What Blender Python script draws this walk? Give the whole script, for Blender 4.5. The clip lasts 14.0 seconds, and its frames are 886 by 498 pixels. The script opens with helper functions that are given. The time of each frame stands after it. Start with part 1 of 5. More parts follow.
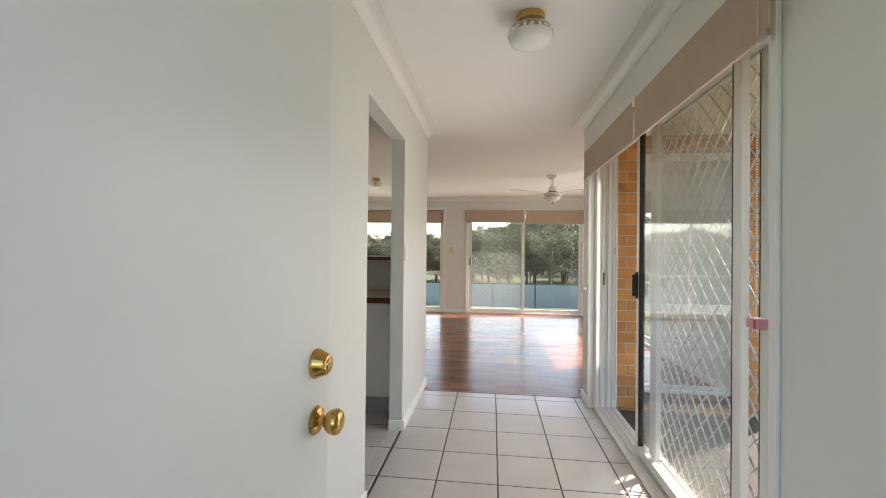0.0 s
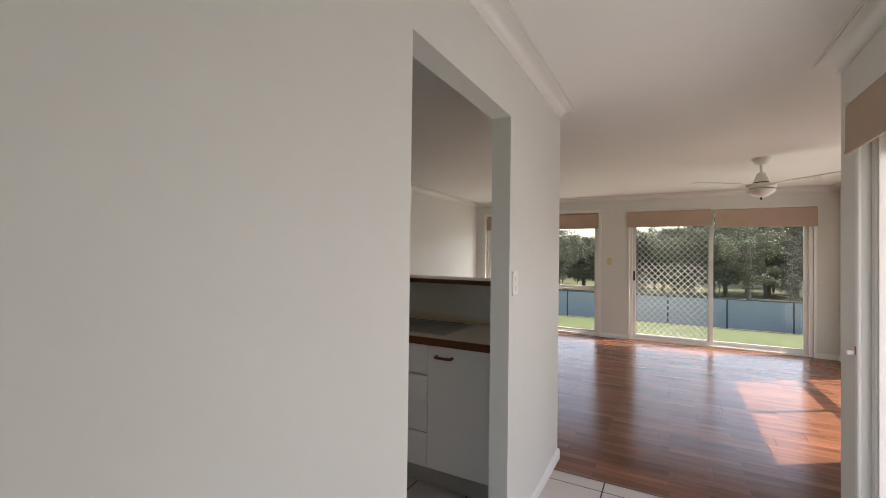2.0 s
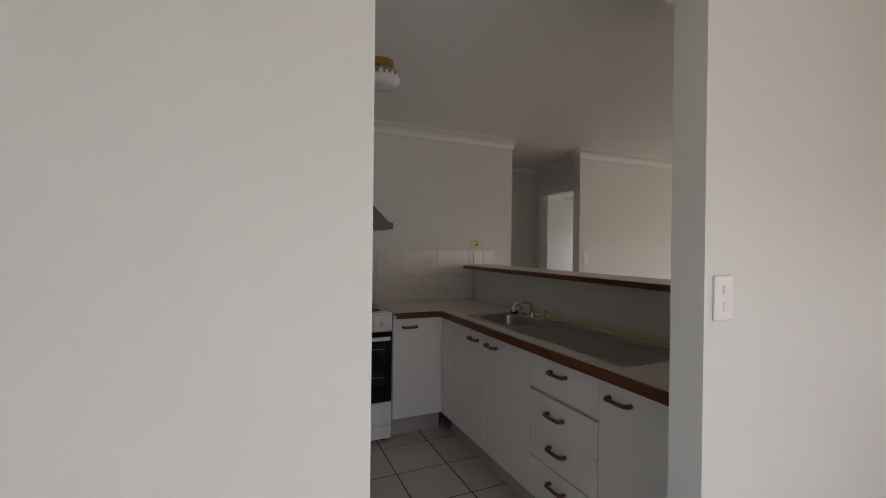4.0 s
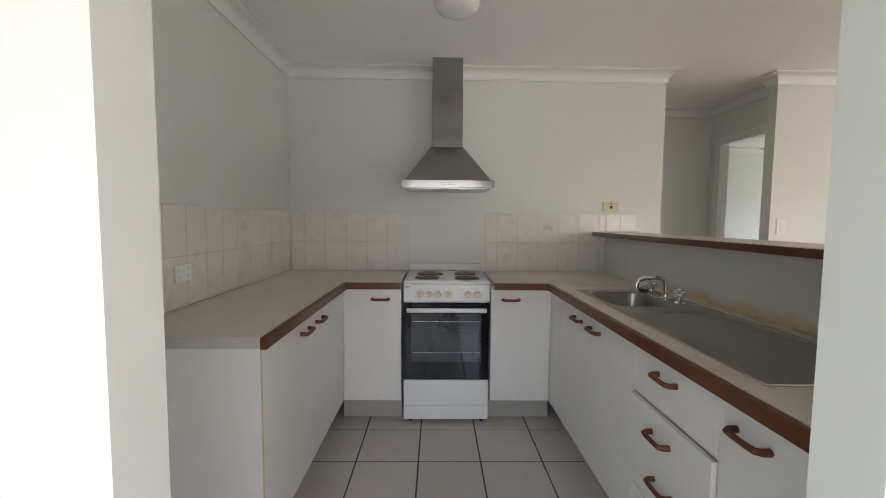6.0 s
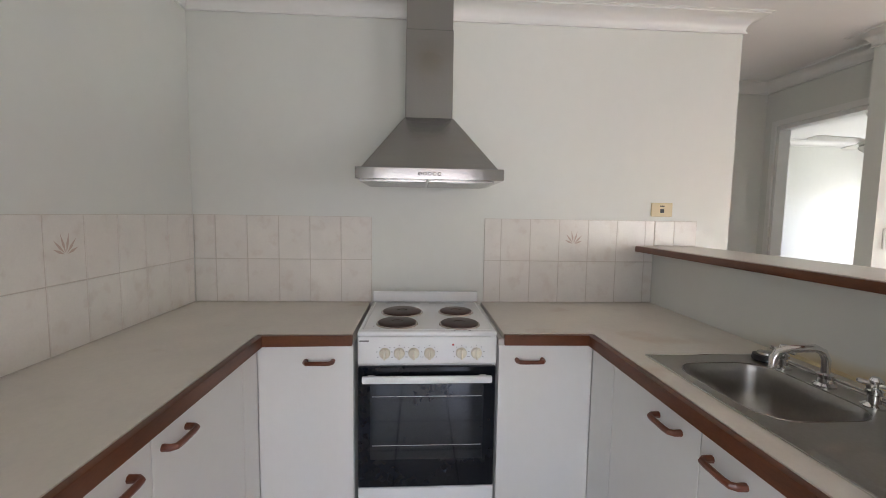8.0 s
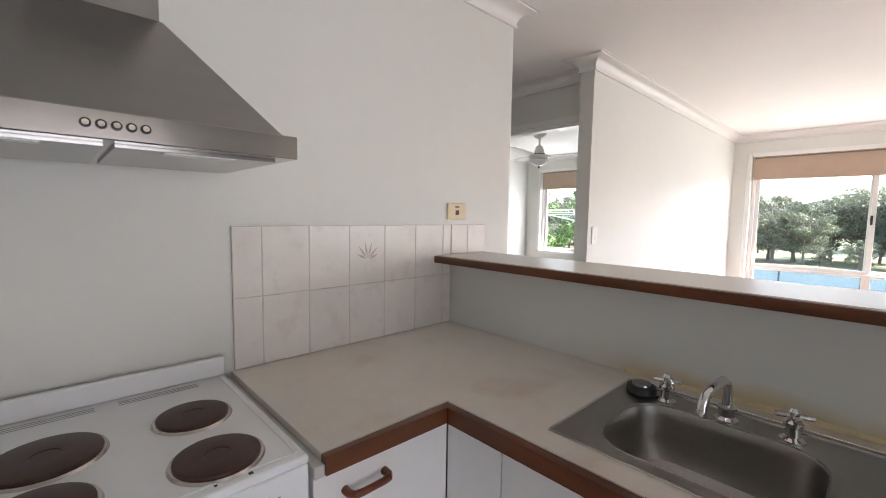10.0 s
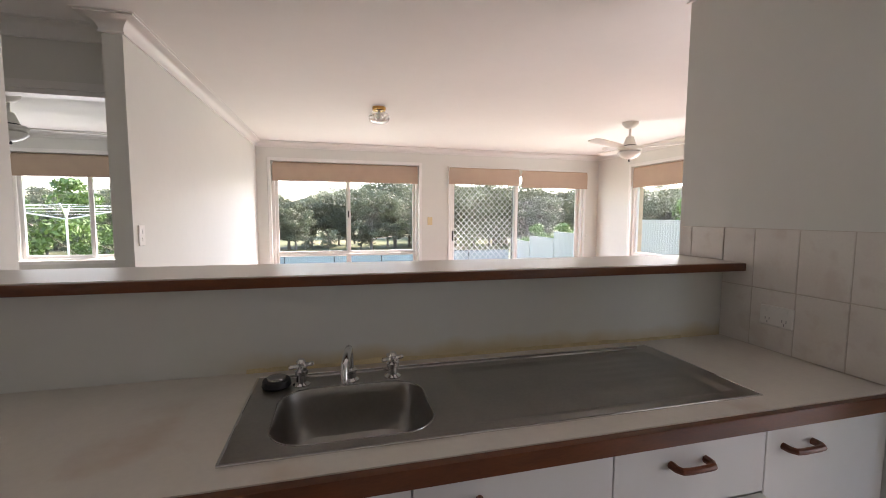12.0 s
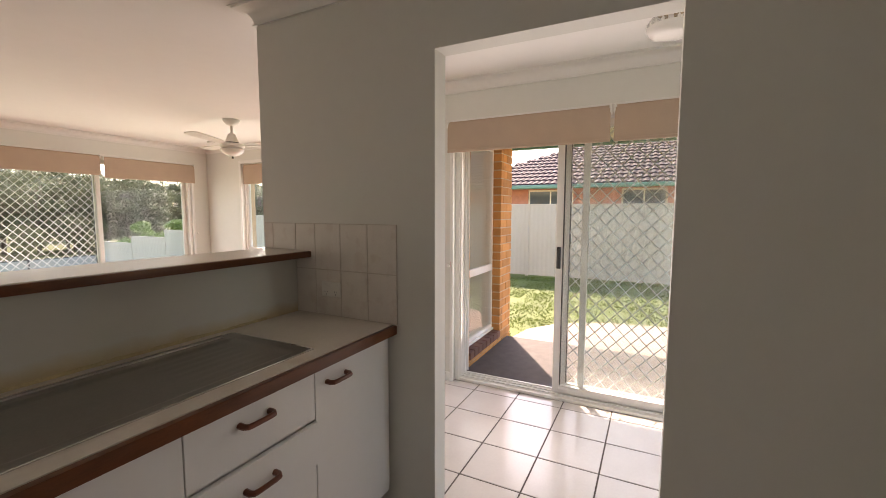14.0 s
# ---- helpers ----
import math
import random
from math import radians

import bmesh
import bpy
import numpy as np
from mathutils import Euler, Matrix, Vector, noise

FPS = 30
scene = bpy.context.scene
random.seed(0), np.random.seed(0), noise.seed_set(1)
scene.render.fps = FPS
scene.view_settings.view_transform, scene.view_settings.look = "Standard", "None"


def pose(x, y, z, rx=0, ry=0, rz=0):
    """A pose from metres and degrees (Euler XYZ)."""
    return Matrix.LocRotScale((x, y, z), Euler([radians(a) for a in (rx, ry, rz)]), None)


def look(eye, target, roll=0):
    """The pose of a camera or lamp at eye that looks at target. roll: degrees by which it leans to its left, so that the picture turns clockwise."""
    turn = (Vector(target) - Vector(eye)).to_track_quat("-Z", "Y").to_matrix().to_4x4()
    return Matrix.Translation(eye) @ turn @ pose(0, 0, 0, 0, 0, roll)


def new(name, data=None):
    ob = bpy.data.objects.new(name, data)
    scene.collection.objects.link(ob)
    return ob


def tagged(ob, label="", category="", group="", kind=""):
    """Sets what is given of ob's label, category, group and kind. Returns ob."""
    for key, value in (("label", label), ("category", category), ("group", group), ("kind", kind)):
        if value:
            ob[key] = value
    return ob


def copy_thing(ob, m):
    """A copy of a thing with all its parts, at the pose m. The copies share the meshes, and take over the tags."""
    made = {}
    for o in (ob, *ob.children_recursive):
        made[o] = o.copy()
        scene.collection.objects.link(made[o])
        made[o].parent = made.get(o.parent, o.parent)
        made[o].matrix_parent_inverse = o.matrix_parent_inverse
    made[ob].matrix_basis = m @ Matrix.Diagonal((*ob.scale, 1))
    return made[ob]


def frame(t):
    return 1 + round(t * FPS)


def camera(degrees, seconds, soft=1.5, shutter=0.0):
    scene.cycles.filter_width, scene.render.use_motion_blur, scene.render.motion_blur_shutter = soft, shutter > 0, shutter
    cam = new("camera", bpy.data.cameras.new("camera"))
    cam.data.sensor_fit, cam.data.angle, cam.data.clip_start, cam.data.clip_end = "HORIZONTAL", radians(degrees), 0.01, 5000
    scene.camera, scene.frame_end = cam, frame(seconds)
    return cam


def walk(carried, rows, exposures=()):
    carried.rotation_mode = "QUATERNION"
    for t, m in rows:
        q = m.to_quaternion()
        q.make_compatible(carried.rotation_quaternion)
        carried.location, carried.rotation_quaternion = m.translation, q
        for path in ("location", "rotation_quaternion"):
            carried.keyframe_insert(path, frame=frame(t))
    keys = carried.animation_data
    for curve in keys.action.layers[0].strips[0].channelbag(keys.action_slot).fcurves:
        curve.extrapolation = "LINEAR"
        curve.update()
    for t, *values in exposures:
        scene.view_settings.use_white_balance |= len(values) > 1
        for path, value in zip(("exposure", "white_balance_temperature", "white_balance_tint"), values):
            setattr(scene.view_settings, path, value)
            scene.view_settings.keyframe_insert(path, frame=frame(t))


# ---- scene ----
cam = camera(94.0, 14.0, soft=0.9)
EXPOSURES = [(0.0, 2.05, 7200, 16), (0.6, 1.85, 7200, 17), (1.5, 1.72, 7150, 20), (3.7, 1.65, 6950, 22), (6.0, 3.0, 6600, 15), (7.2, 3.45, 6550, 17), (9.3, 3.52, 6300, 21),
             (10.5, 3.32, 6450, 22), (11.5, 3.05, 6700, 23), (12.0, 2.9, 6700, 25), (13.0, 2.78, 7850, 29), (14.0, 2.5, 7850, 25)]
PATH = [
    (0, (-0.051, 0.169, 1.241), (-0.288, 2.155, 1.255), 0.6),
    (0.5, (-0.09, 0.465, 1.298), (-0.373, 2.445, 1.315), 0.5),
    (1, (-0.076, 0.725, 1.379), (-0.504, 2.679, 1.4), 0.6),
    (1.5, (-0.026, 0.936, 1.398), (-0.682, 2.825, 1.421), 0.6),
    (2, (-0.013, 1.15, 1.371), (-0.969, 2.906, 1.395), 0.7),
    (2.5, (-0.027, 1.412, 1.367), (-1.265, 2.983, 1.396), 0.6),
    (3, (0.001, 1.623, 1.359), (-1.508, 2.935, 1.386), 0.9),
    (3.5, (0.018, 1.787, 1.366), (-1.675, 2.852, 1.379), 0.8),
    (5.8, (-0.167, 2.488, 1.278), (-2.162, 2.561, 1.151), 0.5),
    (6, (-0.23, 2.492, 1.276), (-2.225, 2.524, 1.136), 0.5),
    (6.5, (-0.426, 2.504, 1.292), (-2.418, 2.460, 1.13), 0.6),
    (7, (-0.672, 2.538, 1.293), (-2.663, 2.451, 1.126), 0.5),
    (7.2, (-0.785, 2.533, 1.302), (-2.777, 2.463, 1.137), 0.6),
    (9.3, (-1.764, 2.478, 1.38), (-3.582, 3.294, 1.207), 0.9),
    (9.5, (-1.838, 2.469, 1.38), (-3.582, 3.435, 1.211), 0.9),
    (10, (-2.008, 2.48, 1.374), (-3.458, 3.848, 1.206), 0.9),
    (10.5, (-2.144, 2.529, 1.372), (-3.214, 4.21, 1.208), 0.9),
    (11, (-2.268, 2.539, 1.38), (-2.828, 4.452, 1.219), 0.7),
    (11.5, (-2.304, 2.522, 1.365), (-2.355, 4.515, 1.206), 0.4),
    (12, (-2.261, 2.444, 1.371), (-1.764, 4.374, 1.208), 0.3),
    (12.5, (-2.251, 2.392, 1.376), (-1.3, 4.144, 1.209), 0.0),
    (13, (-2.256, 2.327, 1.38), (-0.913, 3.799, 1.21), 0.0),
    (13.5, (-2.249, 2.257, 1.385), (-0.646, 3.442, 1.211), 0.0),
    (14, (-2.235, 2.203, 1.385), (-0.459, 3.106, 1.205), 0.1),
]
walk(cam, [(t, look(eye, target, roll)) for t, eye, target, roll in PATH], EXPOSURES)

# ---- light ----
SUN_AZ, SUN_EL = radians(56.3), radians(40.2)
world = bpy.data.worlds.new("sky")
scene.world = world
world.use_nodes = True
sky = world.node_tree.nodes.new("ShaderNodeTexSky")
sky.sky_type, sky.sun_disc = "NISHITA", False
sky.sun_elevation, sky.sun_rotation = SUN_EL, SUN_AZ
world.node_tree.links.new(sky.outputs[0], world.node_tree.nodes["Background"].inputs[0])
world.node_tree.nodes["Background"].inputs[1].default_value = 0.15
sun_dir = Vector((math.sin(SUN_AZ) * math.cos(SUN_EL), math.cos(SUN_AZ) * math.cos(SUN_EL), math.sin(SUN_EL)))
sun = new("sun", bpy.data.lights.new("sun", "SUN"))
sun.data.energy, sun.data.angle, sun.data.color = 3.3, radians(0.6), (1.0, 0.94, 0.85)
sun.matrix_world = look(sun_dir * 40, (0, 0, 0))


def skylight(name, at, way, width, height, watts):
    """An area lamp in a window's opening that stands in for the sky's light."""
    ob = new(name, bpy.data.lights.new(name, "AREA"))
    ob.data.shape, ob.data.size, ob.data.size_y = "RECTANGLE", width, height
    ob.data.energy, ob.data.color = watts, (0.93, 0.97, 1.0)
    ob.matrix_world = look(at, Vector(at) + Vector(way))


skylight("skylight_hall_slider", (0.80, 2.53, 1.08), (-1, 0, 0), 2.10, 1.48, 3.4)
skylight("skylight_living_slider", (0.60, 8.665, 0.94), (0, -1, 0), 2.24, 1.78, 2.2)
skylight("skylight_living_window", (-2.09, 8.68, 0.95), (0, -1, 0), 2.0, 1.76, 2.7)
skylight("skylight_living_east", (2.07, 6.675, 0.94), (-1, 0, 0), 2.16, 1.70, 5.6)
skylight("skylight_bedroom", (-5.31, 8.68, 1.31), (0, -1, 0), 1.45, 1.02, 2.5)



# ---- materials ----
def mat(name, col, rough=0.5, metal=0.0, var=0.06, scale=3.0, bump=0.0, bscale=80.0, rnd=0.0, rvar=0.0, spots=None, spec=0.5):
    """Principled paint with variation at two scales; rnd: brightness change from piece to piece; spots: colour of stains."""
    m = bpy.data.materials.new(name)
    m.use_nodes = True
    nt = m.node_tree
    p = nt.nodes["Principled BSDF"]
    p.inputs["Roughness"].default_value, p.inputs["Metallic"].default_value = rough, metal
    p.inputs["Specular IOR Level"].default_value = spec
    geo = nt.nodes.new("ShaderNodeNewGeometry")
    n1, n2 = nt.nodes.new("ShaderNodeTexNoise"), nt.nodes.new("ShaderNodeTexNoise")
    n1.inputs["Scale"].default_value, n1.inputs["Detail"].default_value = scale, 3
    n2.inputs["Scale"].default_value, n2.inputs["Detail"].default_value = scale * 14, 4
    for n in (n1, n2):
        nt.links.new(geo.outputs["Position"], n.inputs["Vector"])
    add = nt.nodes.new("ShaderNodeMath")
    add.operation = "MULTIPLY_ADD"
    add.inputs[1].default_value = 0.5
    nt.links.new(n2.outputs["Fac"], add.inputs[0])
    nt.links.new(n1.outputs["Fac"], add.inputs[2])
    fac = nt.nodes.new("ShaderNodeMapRange")
    fac.inputs[1].default_value, fac.inputs[2].default_value = 0.45, 1.05
    fac.inputs[3].default_value, fac.inputs[4].default_value = 1 - var, 1 + var
    nt.links.new(add.outputs[0], fac.inputs[0])
    val = fac.outputs[0]
    if rnd:
        info = nt.nodes.new("ShaderNodeObjectInfo")
        mr = nt.nodes.new("ShaderNodeMapRange")
        mr.inputs[3].default_value, mr.inputs[4].default_value = 1 - rnd, 1 + rnd
        nt.links.new(info.outputs["Random"], mr.inputs[0])
        mu = nt.nodes.new("ShaderNodeMath")
        mu.operation = "MULTIPLY"
        nt.links.new(val, mu.inputs[0])
        nt.links.new(mr.outputs[0], mu.inputs[1])
        val = mu.outputs[0]
    sc = nt.nodes.new("ShaderNodeVectorMath")
    sc.operation = "SCALE"
    sc.inputs[0].default_value = col
    nt.links.new(val, sc.inputs["Scale"])
    out = sc.outputs[0]
    if spots:
        n3, rr, mx = nt.nodes.new("ShaderNodeTexNoise"), nt.nodes.new("ShaderNodeMapRange"), nt.nodes.new("ShaderNodeMix")
        n3.inputs["Scale"].default_value, n3.inputs["Detail"].default_value = spots[1], 5
        nt.links.new(geo.outputs["Position"], n3.inputs["Vector"])
        rr.inputs[1].default_value, rr.inputs[2].default_value = spots[2], spots[2] + 0.12
        rr.inputs[4].default_value = spots[3]
        nt.links.new(n3.outputs["Fac"], rr.inputs[0])
        mx.data_type = "RGBA"
        nt.links.new(rr.outputs[0], mx.inputs["Factor"])
        nt.links.new(out, mx.inputs[6])
        mx.inputs[7].default_value = (*spots[0], 1)
        out = mx.outputs[2]
    nt.links.new(out, p.inputs["Base Color"])
    if rvar:
        rm = nt.nodes.new("ShaderNodeMapRange")
        rm.inputs[3].default_value, rm.inputs[4].default_value = rough - rvar, rough + rvar
        nt.links.new(n1.outputs["Fac"], rm.inputs[0])
        nt.links.new(rm.outputs[0], p.inputs["Roughness"])
    if bump:
        nb, bu = nt.nodes.new("ShaderNodeTexNoise"), nt.nodes.new("ShaderNodeBump")
        nb.inputs["Scale"].default_value, nb.inputs["Detail"].default_value = bscale, 3
        nt.links.new(geo.outputs["Position"], nb.inputs["Vector"])
        bu.inputs["Strength"].default_value, bu.inputs["Distance"].default_value = bump, 0.004
        nt.links.new(nb.outputs["Fac"], bu.inputs["Height"])
        nt.links.new(bu.outputs[0], p.inputs["Normal"])
    return m


def stretched(m, axis_scale):
    """Stretch all noise of a material along the axes, for grain and brushing."""
    nt = m.node_tree
    mp = nt.nodes.new("ShaderNodeMapping")
    mp.inputs["Scale"].default_value = axis_scale
    geo = next(n for n in nt.nodes if n.bl_idname == "ShaderNodeNewGeometry")
    nt.links.new(geo.outputs["Position"], mp.inputs["Vector"])
    for n in nt.nodes:
        if n.bl_idname == "ShaderNodeTexNoise":
            nt.links.new(mp.outputs[0], n.inputs["Vector"])
    return m


def glass(name, tint=(0.95, 0.97, 0.96), head_on=0.04, power=5.0, dust=0.0):
    """Clear sheet: lets all through but for a gloss that grows towards the edge of sight."""
    m = bpy.data.materials.new(name)
    m.use_nodes = True
    nt = m.node_tree
    nt.nodes.remove(nt.nodes["Principled BSDF"])
    tr, gl, lw, pw, ma, mx = (nt.nodes.new("ShaderNode" + k) for k in ("BsdfTransparent", "BsdfGlossy", "LayerWeight", "Math", "Math", "MixShader"))
    tr.inputs[0].default_value = (*tint, 1)
    gl.inputs["Roughness"].default_value = 0.01
    lw.inputs[0].default_value = 0.5
    pw.operation, ma.operation = "POWER", "MULTIPLY_ADD"
    pw.inputs[1].default_value = power
    ma.inputs[1].default_value, ma.inputs[2].default_value = 0.9, head_on
    nt.links.new(lw.outputs["Facing"], pw.inputs[0])
    nt.links.new(pw.outputs[0], ma.inputs[0])
    nt.links.new(ma.outputs[0], mx.inputs[0])
    nt.links.new(tr.outputs[0], mx.inputs[1])
    nt.links.new(gl.outputs[0], mx.inputs[2])
    last = mx
    if dust:
        du, last = nt.nodes.new("ShaderNodeBsdfTranslucent"), nt.nodes.new("ShaderNodeMixShader")
        du.inputs[0].default_value = (0.8, 0.8, 0.78, 1)
        last.inputs[0].default_value = dust
        nt.links.new(mx.outputs[0], last.inputs[1])
        nt.links.new(du.outputs[0], last.inputs[2])
    nt.links.new(last.outputs[0], nt.nodes["Material Output"].inputs[0])
    return m


M_WALL = mat("wall_paint", (0.71, 0.71, 0.665), 0.55, var=0.025, scale=1.2, bump=0.05, bscale=180)
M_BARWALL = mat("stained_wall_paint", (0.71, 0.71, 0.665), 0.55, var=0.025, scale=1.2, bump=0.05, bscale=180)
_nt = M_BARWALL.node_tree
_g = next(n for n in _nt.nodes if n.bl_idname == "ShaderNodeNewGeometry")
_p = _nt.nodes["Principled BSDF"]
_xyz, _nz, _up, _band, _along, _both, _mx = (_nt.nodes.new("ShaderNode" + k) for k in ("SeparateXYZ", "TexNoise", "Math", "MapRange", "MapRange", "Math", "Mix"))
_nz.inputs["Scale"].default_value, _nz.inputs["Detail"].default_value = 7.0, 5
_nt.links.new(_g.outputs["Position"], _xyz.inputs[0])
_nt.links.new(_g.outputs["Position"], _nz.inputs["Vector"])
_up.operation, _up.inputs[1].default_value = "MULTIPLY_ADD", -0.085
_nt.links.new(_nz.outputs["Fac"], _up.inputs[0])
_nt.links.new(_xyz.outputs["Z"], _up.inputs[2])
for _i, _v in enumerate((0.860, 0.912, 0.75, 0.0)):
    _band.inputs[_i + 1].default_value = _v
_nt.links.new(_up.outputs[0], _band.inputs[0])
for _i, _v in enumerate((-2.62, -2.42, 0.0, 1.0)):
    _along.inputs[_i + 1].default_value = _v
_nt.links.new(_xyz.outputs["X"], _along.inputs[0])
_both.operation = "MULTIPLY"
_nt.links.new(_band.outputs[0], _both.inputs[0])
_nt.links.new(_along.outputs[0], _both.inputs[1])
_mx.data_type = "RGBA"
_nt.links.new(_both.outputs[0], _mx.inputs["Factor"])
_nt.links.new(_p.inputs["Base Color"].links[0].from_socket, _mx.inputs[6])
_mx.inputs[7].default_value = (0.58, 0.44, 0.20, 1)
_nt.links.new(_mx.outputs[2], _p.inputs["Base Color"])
M_CEIL = mat("ceiling_paint", (0.88, 0.872, 0.85), 0.8, var=0.02, scale=0.8, bump=0.04, bscale=120)
M_TRIM = mat("white_gloss_trim", (0.80, 0.79, 0.76), 0.35, var=0.03, scale=2)
M_ALU = mat("white_powder_coated_aluminium", (0.78, 0.76, 0.72), 0.35, var=0.03, scale=4)
M_TRACK = mat("grey_track", (0.45, 0.44, 0.42), 0.4, 0.6, var=0.1, scale=20)
M_LAM = mat("white_laminate", (0.80, 0.79, 0.765), 0.38, var=0.02, scale=2)
M_DOOR = mat("white_door_paint", (0.70, 0.70, 0.665), 0.32, var=0.025, scale=1.5, bump=0.03, bscale=40)
M_TOP = mat("beige_speckled_laminate", (0.70, 0.65, 0.58), 0.42, var=0.07, scale=5, spots=((0.50, 0.33, 0.22), 2.6, 0.595, 0.5))
M_LEDGE = mat("pale_laminate", (0.66, 0.63, 0.58), 0.35, var=0.03, scale=4)
M_TIMBER = stretched(mat("red_brown_timber", (0.135, 0.040, 0.012), 0.32, var=0.35, scale=5, bump=0.05), (1, 1, 5))
M_HANDLE = mat("red_brown_handle", (0.15, 0.040, 0.016), 0.35, var=0.2, scale=12)
M_EDGE = mat("grey_edge_strip", (0.55, 0.53, 0.50), 0.5, var=0.05)
M_KICK = mat("grey_kickboard", (0.42, 0.40, 0.37), 0.5, var=0.06)
M_STEEL = stretched(mat("brushed_steel", (0.37, 0.36, 0.345), 0.22, 1.0, var=0.05, scale=5, rvar=0.03), (1.0, 0.08, 6.0))
M_BAND = stretched(mat("polished_steel_band", (0.44, 0.425, 0.41), 0.16, 1.0, var=0.05, scale=5, rvar=0.03), (1.0, 0.08, 6.0))
M_SINK = mat("satin_sink_steel", (0.40, 0.385, 0.36), 0.32, 1.0, var=0.12, scale=7, rvar=0.08)
M_CHROME = mat("chrome", (0.75, 0.75, 0.75), 0.08, 1.0, var=0.02)
M_BRASS = mat("polished_brass", (0.60, 0.38, 0.13), 0.14, 1.0, var=0.08, scale=20)
M_ENAMEL = mat("white_enamel", (0.82, 0.83, 0.83), 0.22, var=0.02, scale=4)
M_KNOB = mat("cream_knob", (0.74, 0.69, 0.57), 0.4, var=0.05)
M_BLACKGLASS = mat("black_oven_glass", (0.006, 0.008, 0.012), 0.04, var=0.1, spec=0.3)
M_HOT = mat("brown_hotplate_iron", (0.065, 0.032, 0.024), 0.42, 0.3, var=0.35, scale=14)
M_RING = mat("hotplate_ring", (0.55, 0.5, 0.46), 0.25, 1.0, var=0.1)
M_BLACK = mat("black_plastic", (0.012, 0.012, 0.013), 0.4, var=0.1)
M_GREYTXT = mat("grey_print", (0.25, 0.25, 0.25), 0.5)
M_TAG = mat("pink_tag_plastic", (0.58, 0.26, 0.28), 0.35)
M_RED = mat("red_lamp", (0.45, 0.02, 0.02), 0.3)
M_FTILE = mat("glazed_floor_tile", (0.56, 0.52, 0.485), 0.19, var=0.05, scale=5, rnd=0.03, rvar=0.05, bump=0.02, bscale=25)
M_GROUT = mat("dark_grout", (0.085, 0.068, 0.060), 0.85, var=0.2, scale=12)
M_WTILE = mat("marbled_cream_wall_tile", (0.76, 0.72, 0.67), 0.26, var=0.05, scale=9, rnd=0.015, spots=((0.64, 0.56, 0.50), 14, 0.56, 0.45))
M_WGROUT = mat("pale_grout", (0.58, 0.52, 0.46), 0.8, var=0.1, scale=10)
M_LEAFPRINT = mat("printed_leaf_motif", (0.52, 0.40, 0.34), 0.3)
M_BLIND = mat("tan_roller_blind_fabric", (0.47, 0.355, 0.27), 0.85, var=0.04, scale=8, bump=0.1, bscale=400)
M_BEIGE = mat("aged_cream_plastic", (0.68, 0.56, 0.34), 0.4)
M_PLASTIC = mat("white_plastic", (0.80, 0.79, 0.75), 0.35)
M_SEAL = mat("yellowed_sealant", (0.60, 0.49, 0.28), 0.6, var=0.25, scale=14)
M_MESH = mat("silver_grille", (0.70, 0.70, 0.69), 0.32, 0.4, var=0.06)
M_GLASS = glass("window_glass", head_on=0.02)
M_DUSTY = glass("dusty_window_glass", dust=0.05)
M_SHADE = mat("frosted_glass_shade", (0.80, 0.79, 0.76), 0.2, var=0.03)
M_CLEAR = glass("clear_cut_glass", (0.9, 0.9, 0.88), 0.12, 2.0)
M_BRICK = mat("orange_face_brick", (0.55, 0.26, 0.085), 0.85, var=0.14, scale=9, bump=0.5, bscale=60, rnd=0.18, spots=((0.16, 0.085, 0.055), 3.2, 0.63, 0.75))
M_BRICK2 = mat("red_face_brick", (0.36, 0.15, 0.09), 0.85, var=0.16, scale=9, bump=0.4, bscale=60)
M_MORTAR = mat("pale_mortar", (0.54, 0.42, 0.29), 0.9, var=0.15, scale=14, bump=0.3)
M_SILLBRICK = mat("dark_sill_brick", (0.15, 0.065, 0.045), 0.7, var=0.2, scale=10, rnd=0.15)
M_CONC = mat("pebbled_concrete", (0.33, 0.23, 0.18), 0.85, var=0.16, scale=12, bump=0.5, bscale=160)
M_GRASS = mat("mown_grass", (0.085, 0.112, 0.020), 0.9, var=0.35, scale=1.5, bump=0.6, bscale=50)
M_BLADE = mat("grass_blade", (0.115, 0.155, 0.028), 0.6, var=0.35, scale=1.3)
M_FIELD = mat("dry_pasture", (0.10, 0.11, 0.04), 0.95, var=0.35, scale=0.12, spots=((0.20, 0.15, 0.08), 0.08, 0.52, 0.8))
M_FENCE = mat("cream_steel_fence", (0.46, 0.41, 0.33), 0.5, var=0.04, scale=1)
M_BFENCE = mat("blue_grey_steel_fence", (0.31, 0.345, 0.345), 0.5, var=0.05, scale=1)
M_POST = mat("dark_fence_post", (0.05, 0.055, 0.06), 0.5)
M_ROOF = mat("plum_concrete_roof_tile", (0.036, 0.019, 0.024), 0.8, var=0.18, scale=4, bump=0.2, spec=0.2)
M_GUTTER = mat("green_gutter", (0.08, 0.19, 0.13), 0.4, var=0.05)
M_CREAM = mat("cream_fascia", (0.66, 0.60, 0.45), 0.5)
M_BARK = mat("grey_bark", (0.16, 0.13, 0.105), 0.9, var=0.35, scale=6, bump=0.6, bscale=20)
M_LEAF = mat("grey_green_gum_leaf", (0.095, 0.108, 0.058), 0.6, var=0.3, scale=0.8, rnd=0.35)
M_LEAF2 = mat("fresh_green_leaf", (0.085, 0.15, 0.032), 0.55, var=0.3, scale=1.5, rnd=0.2)


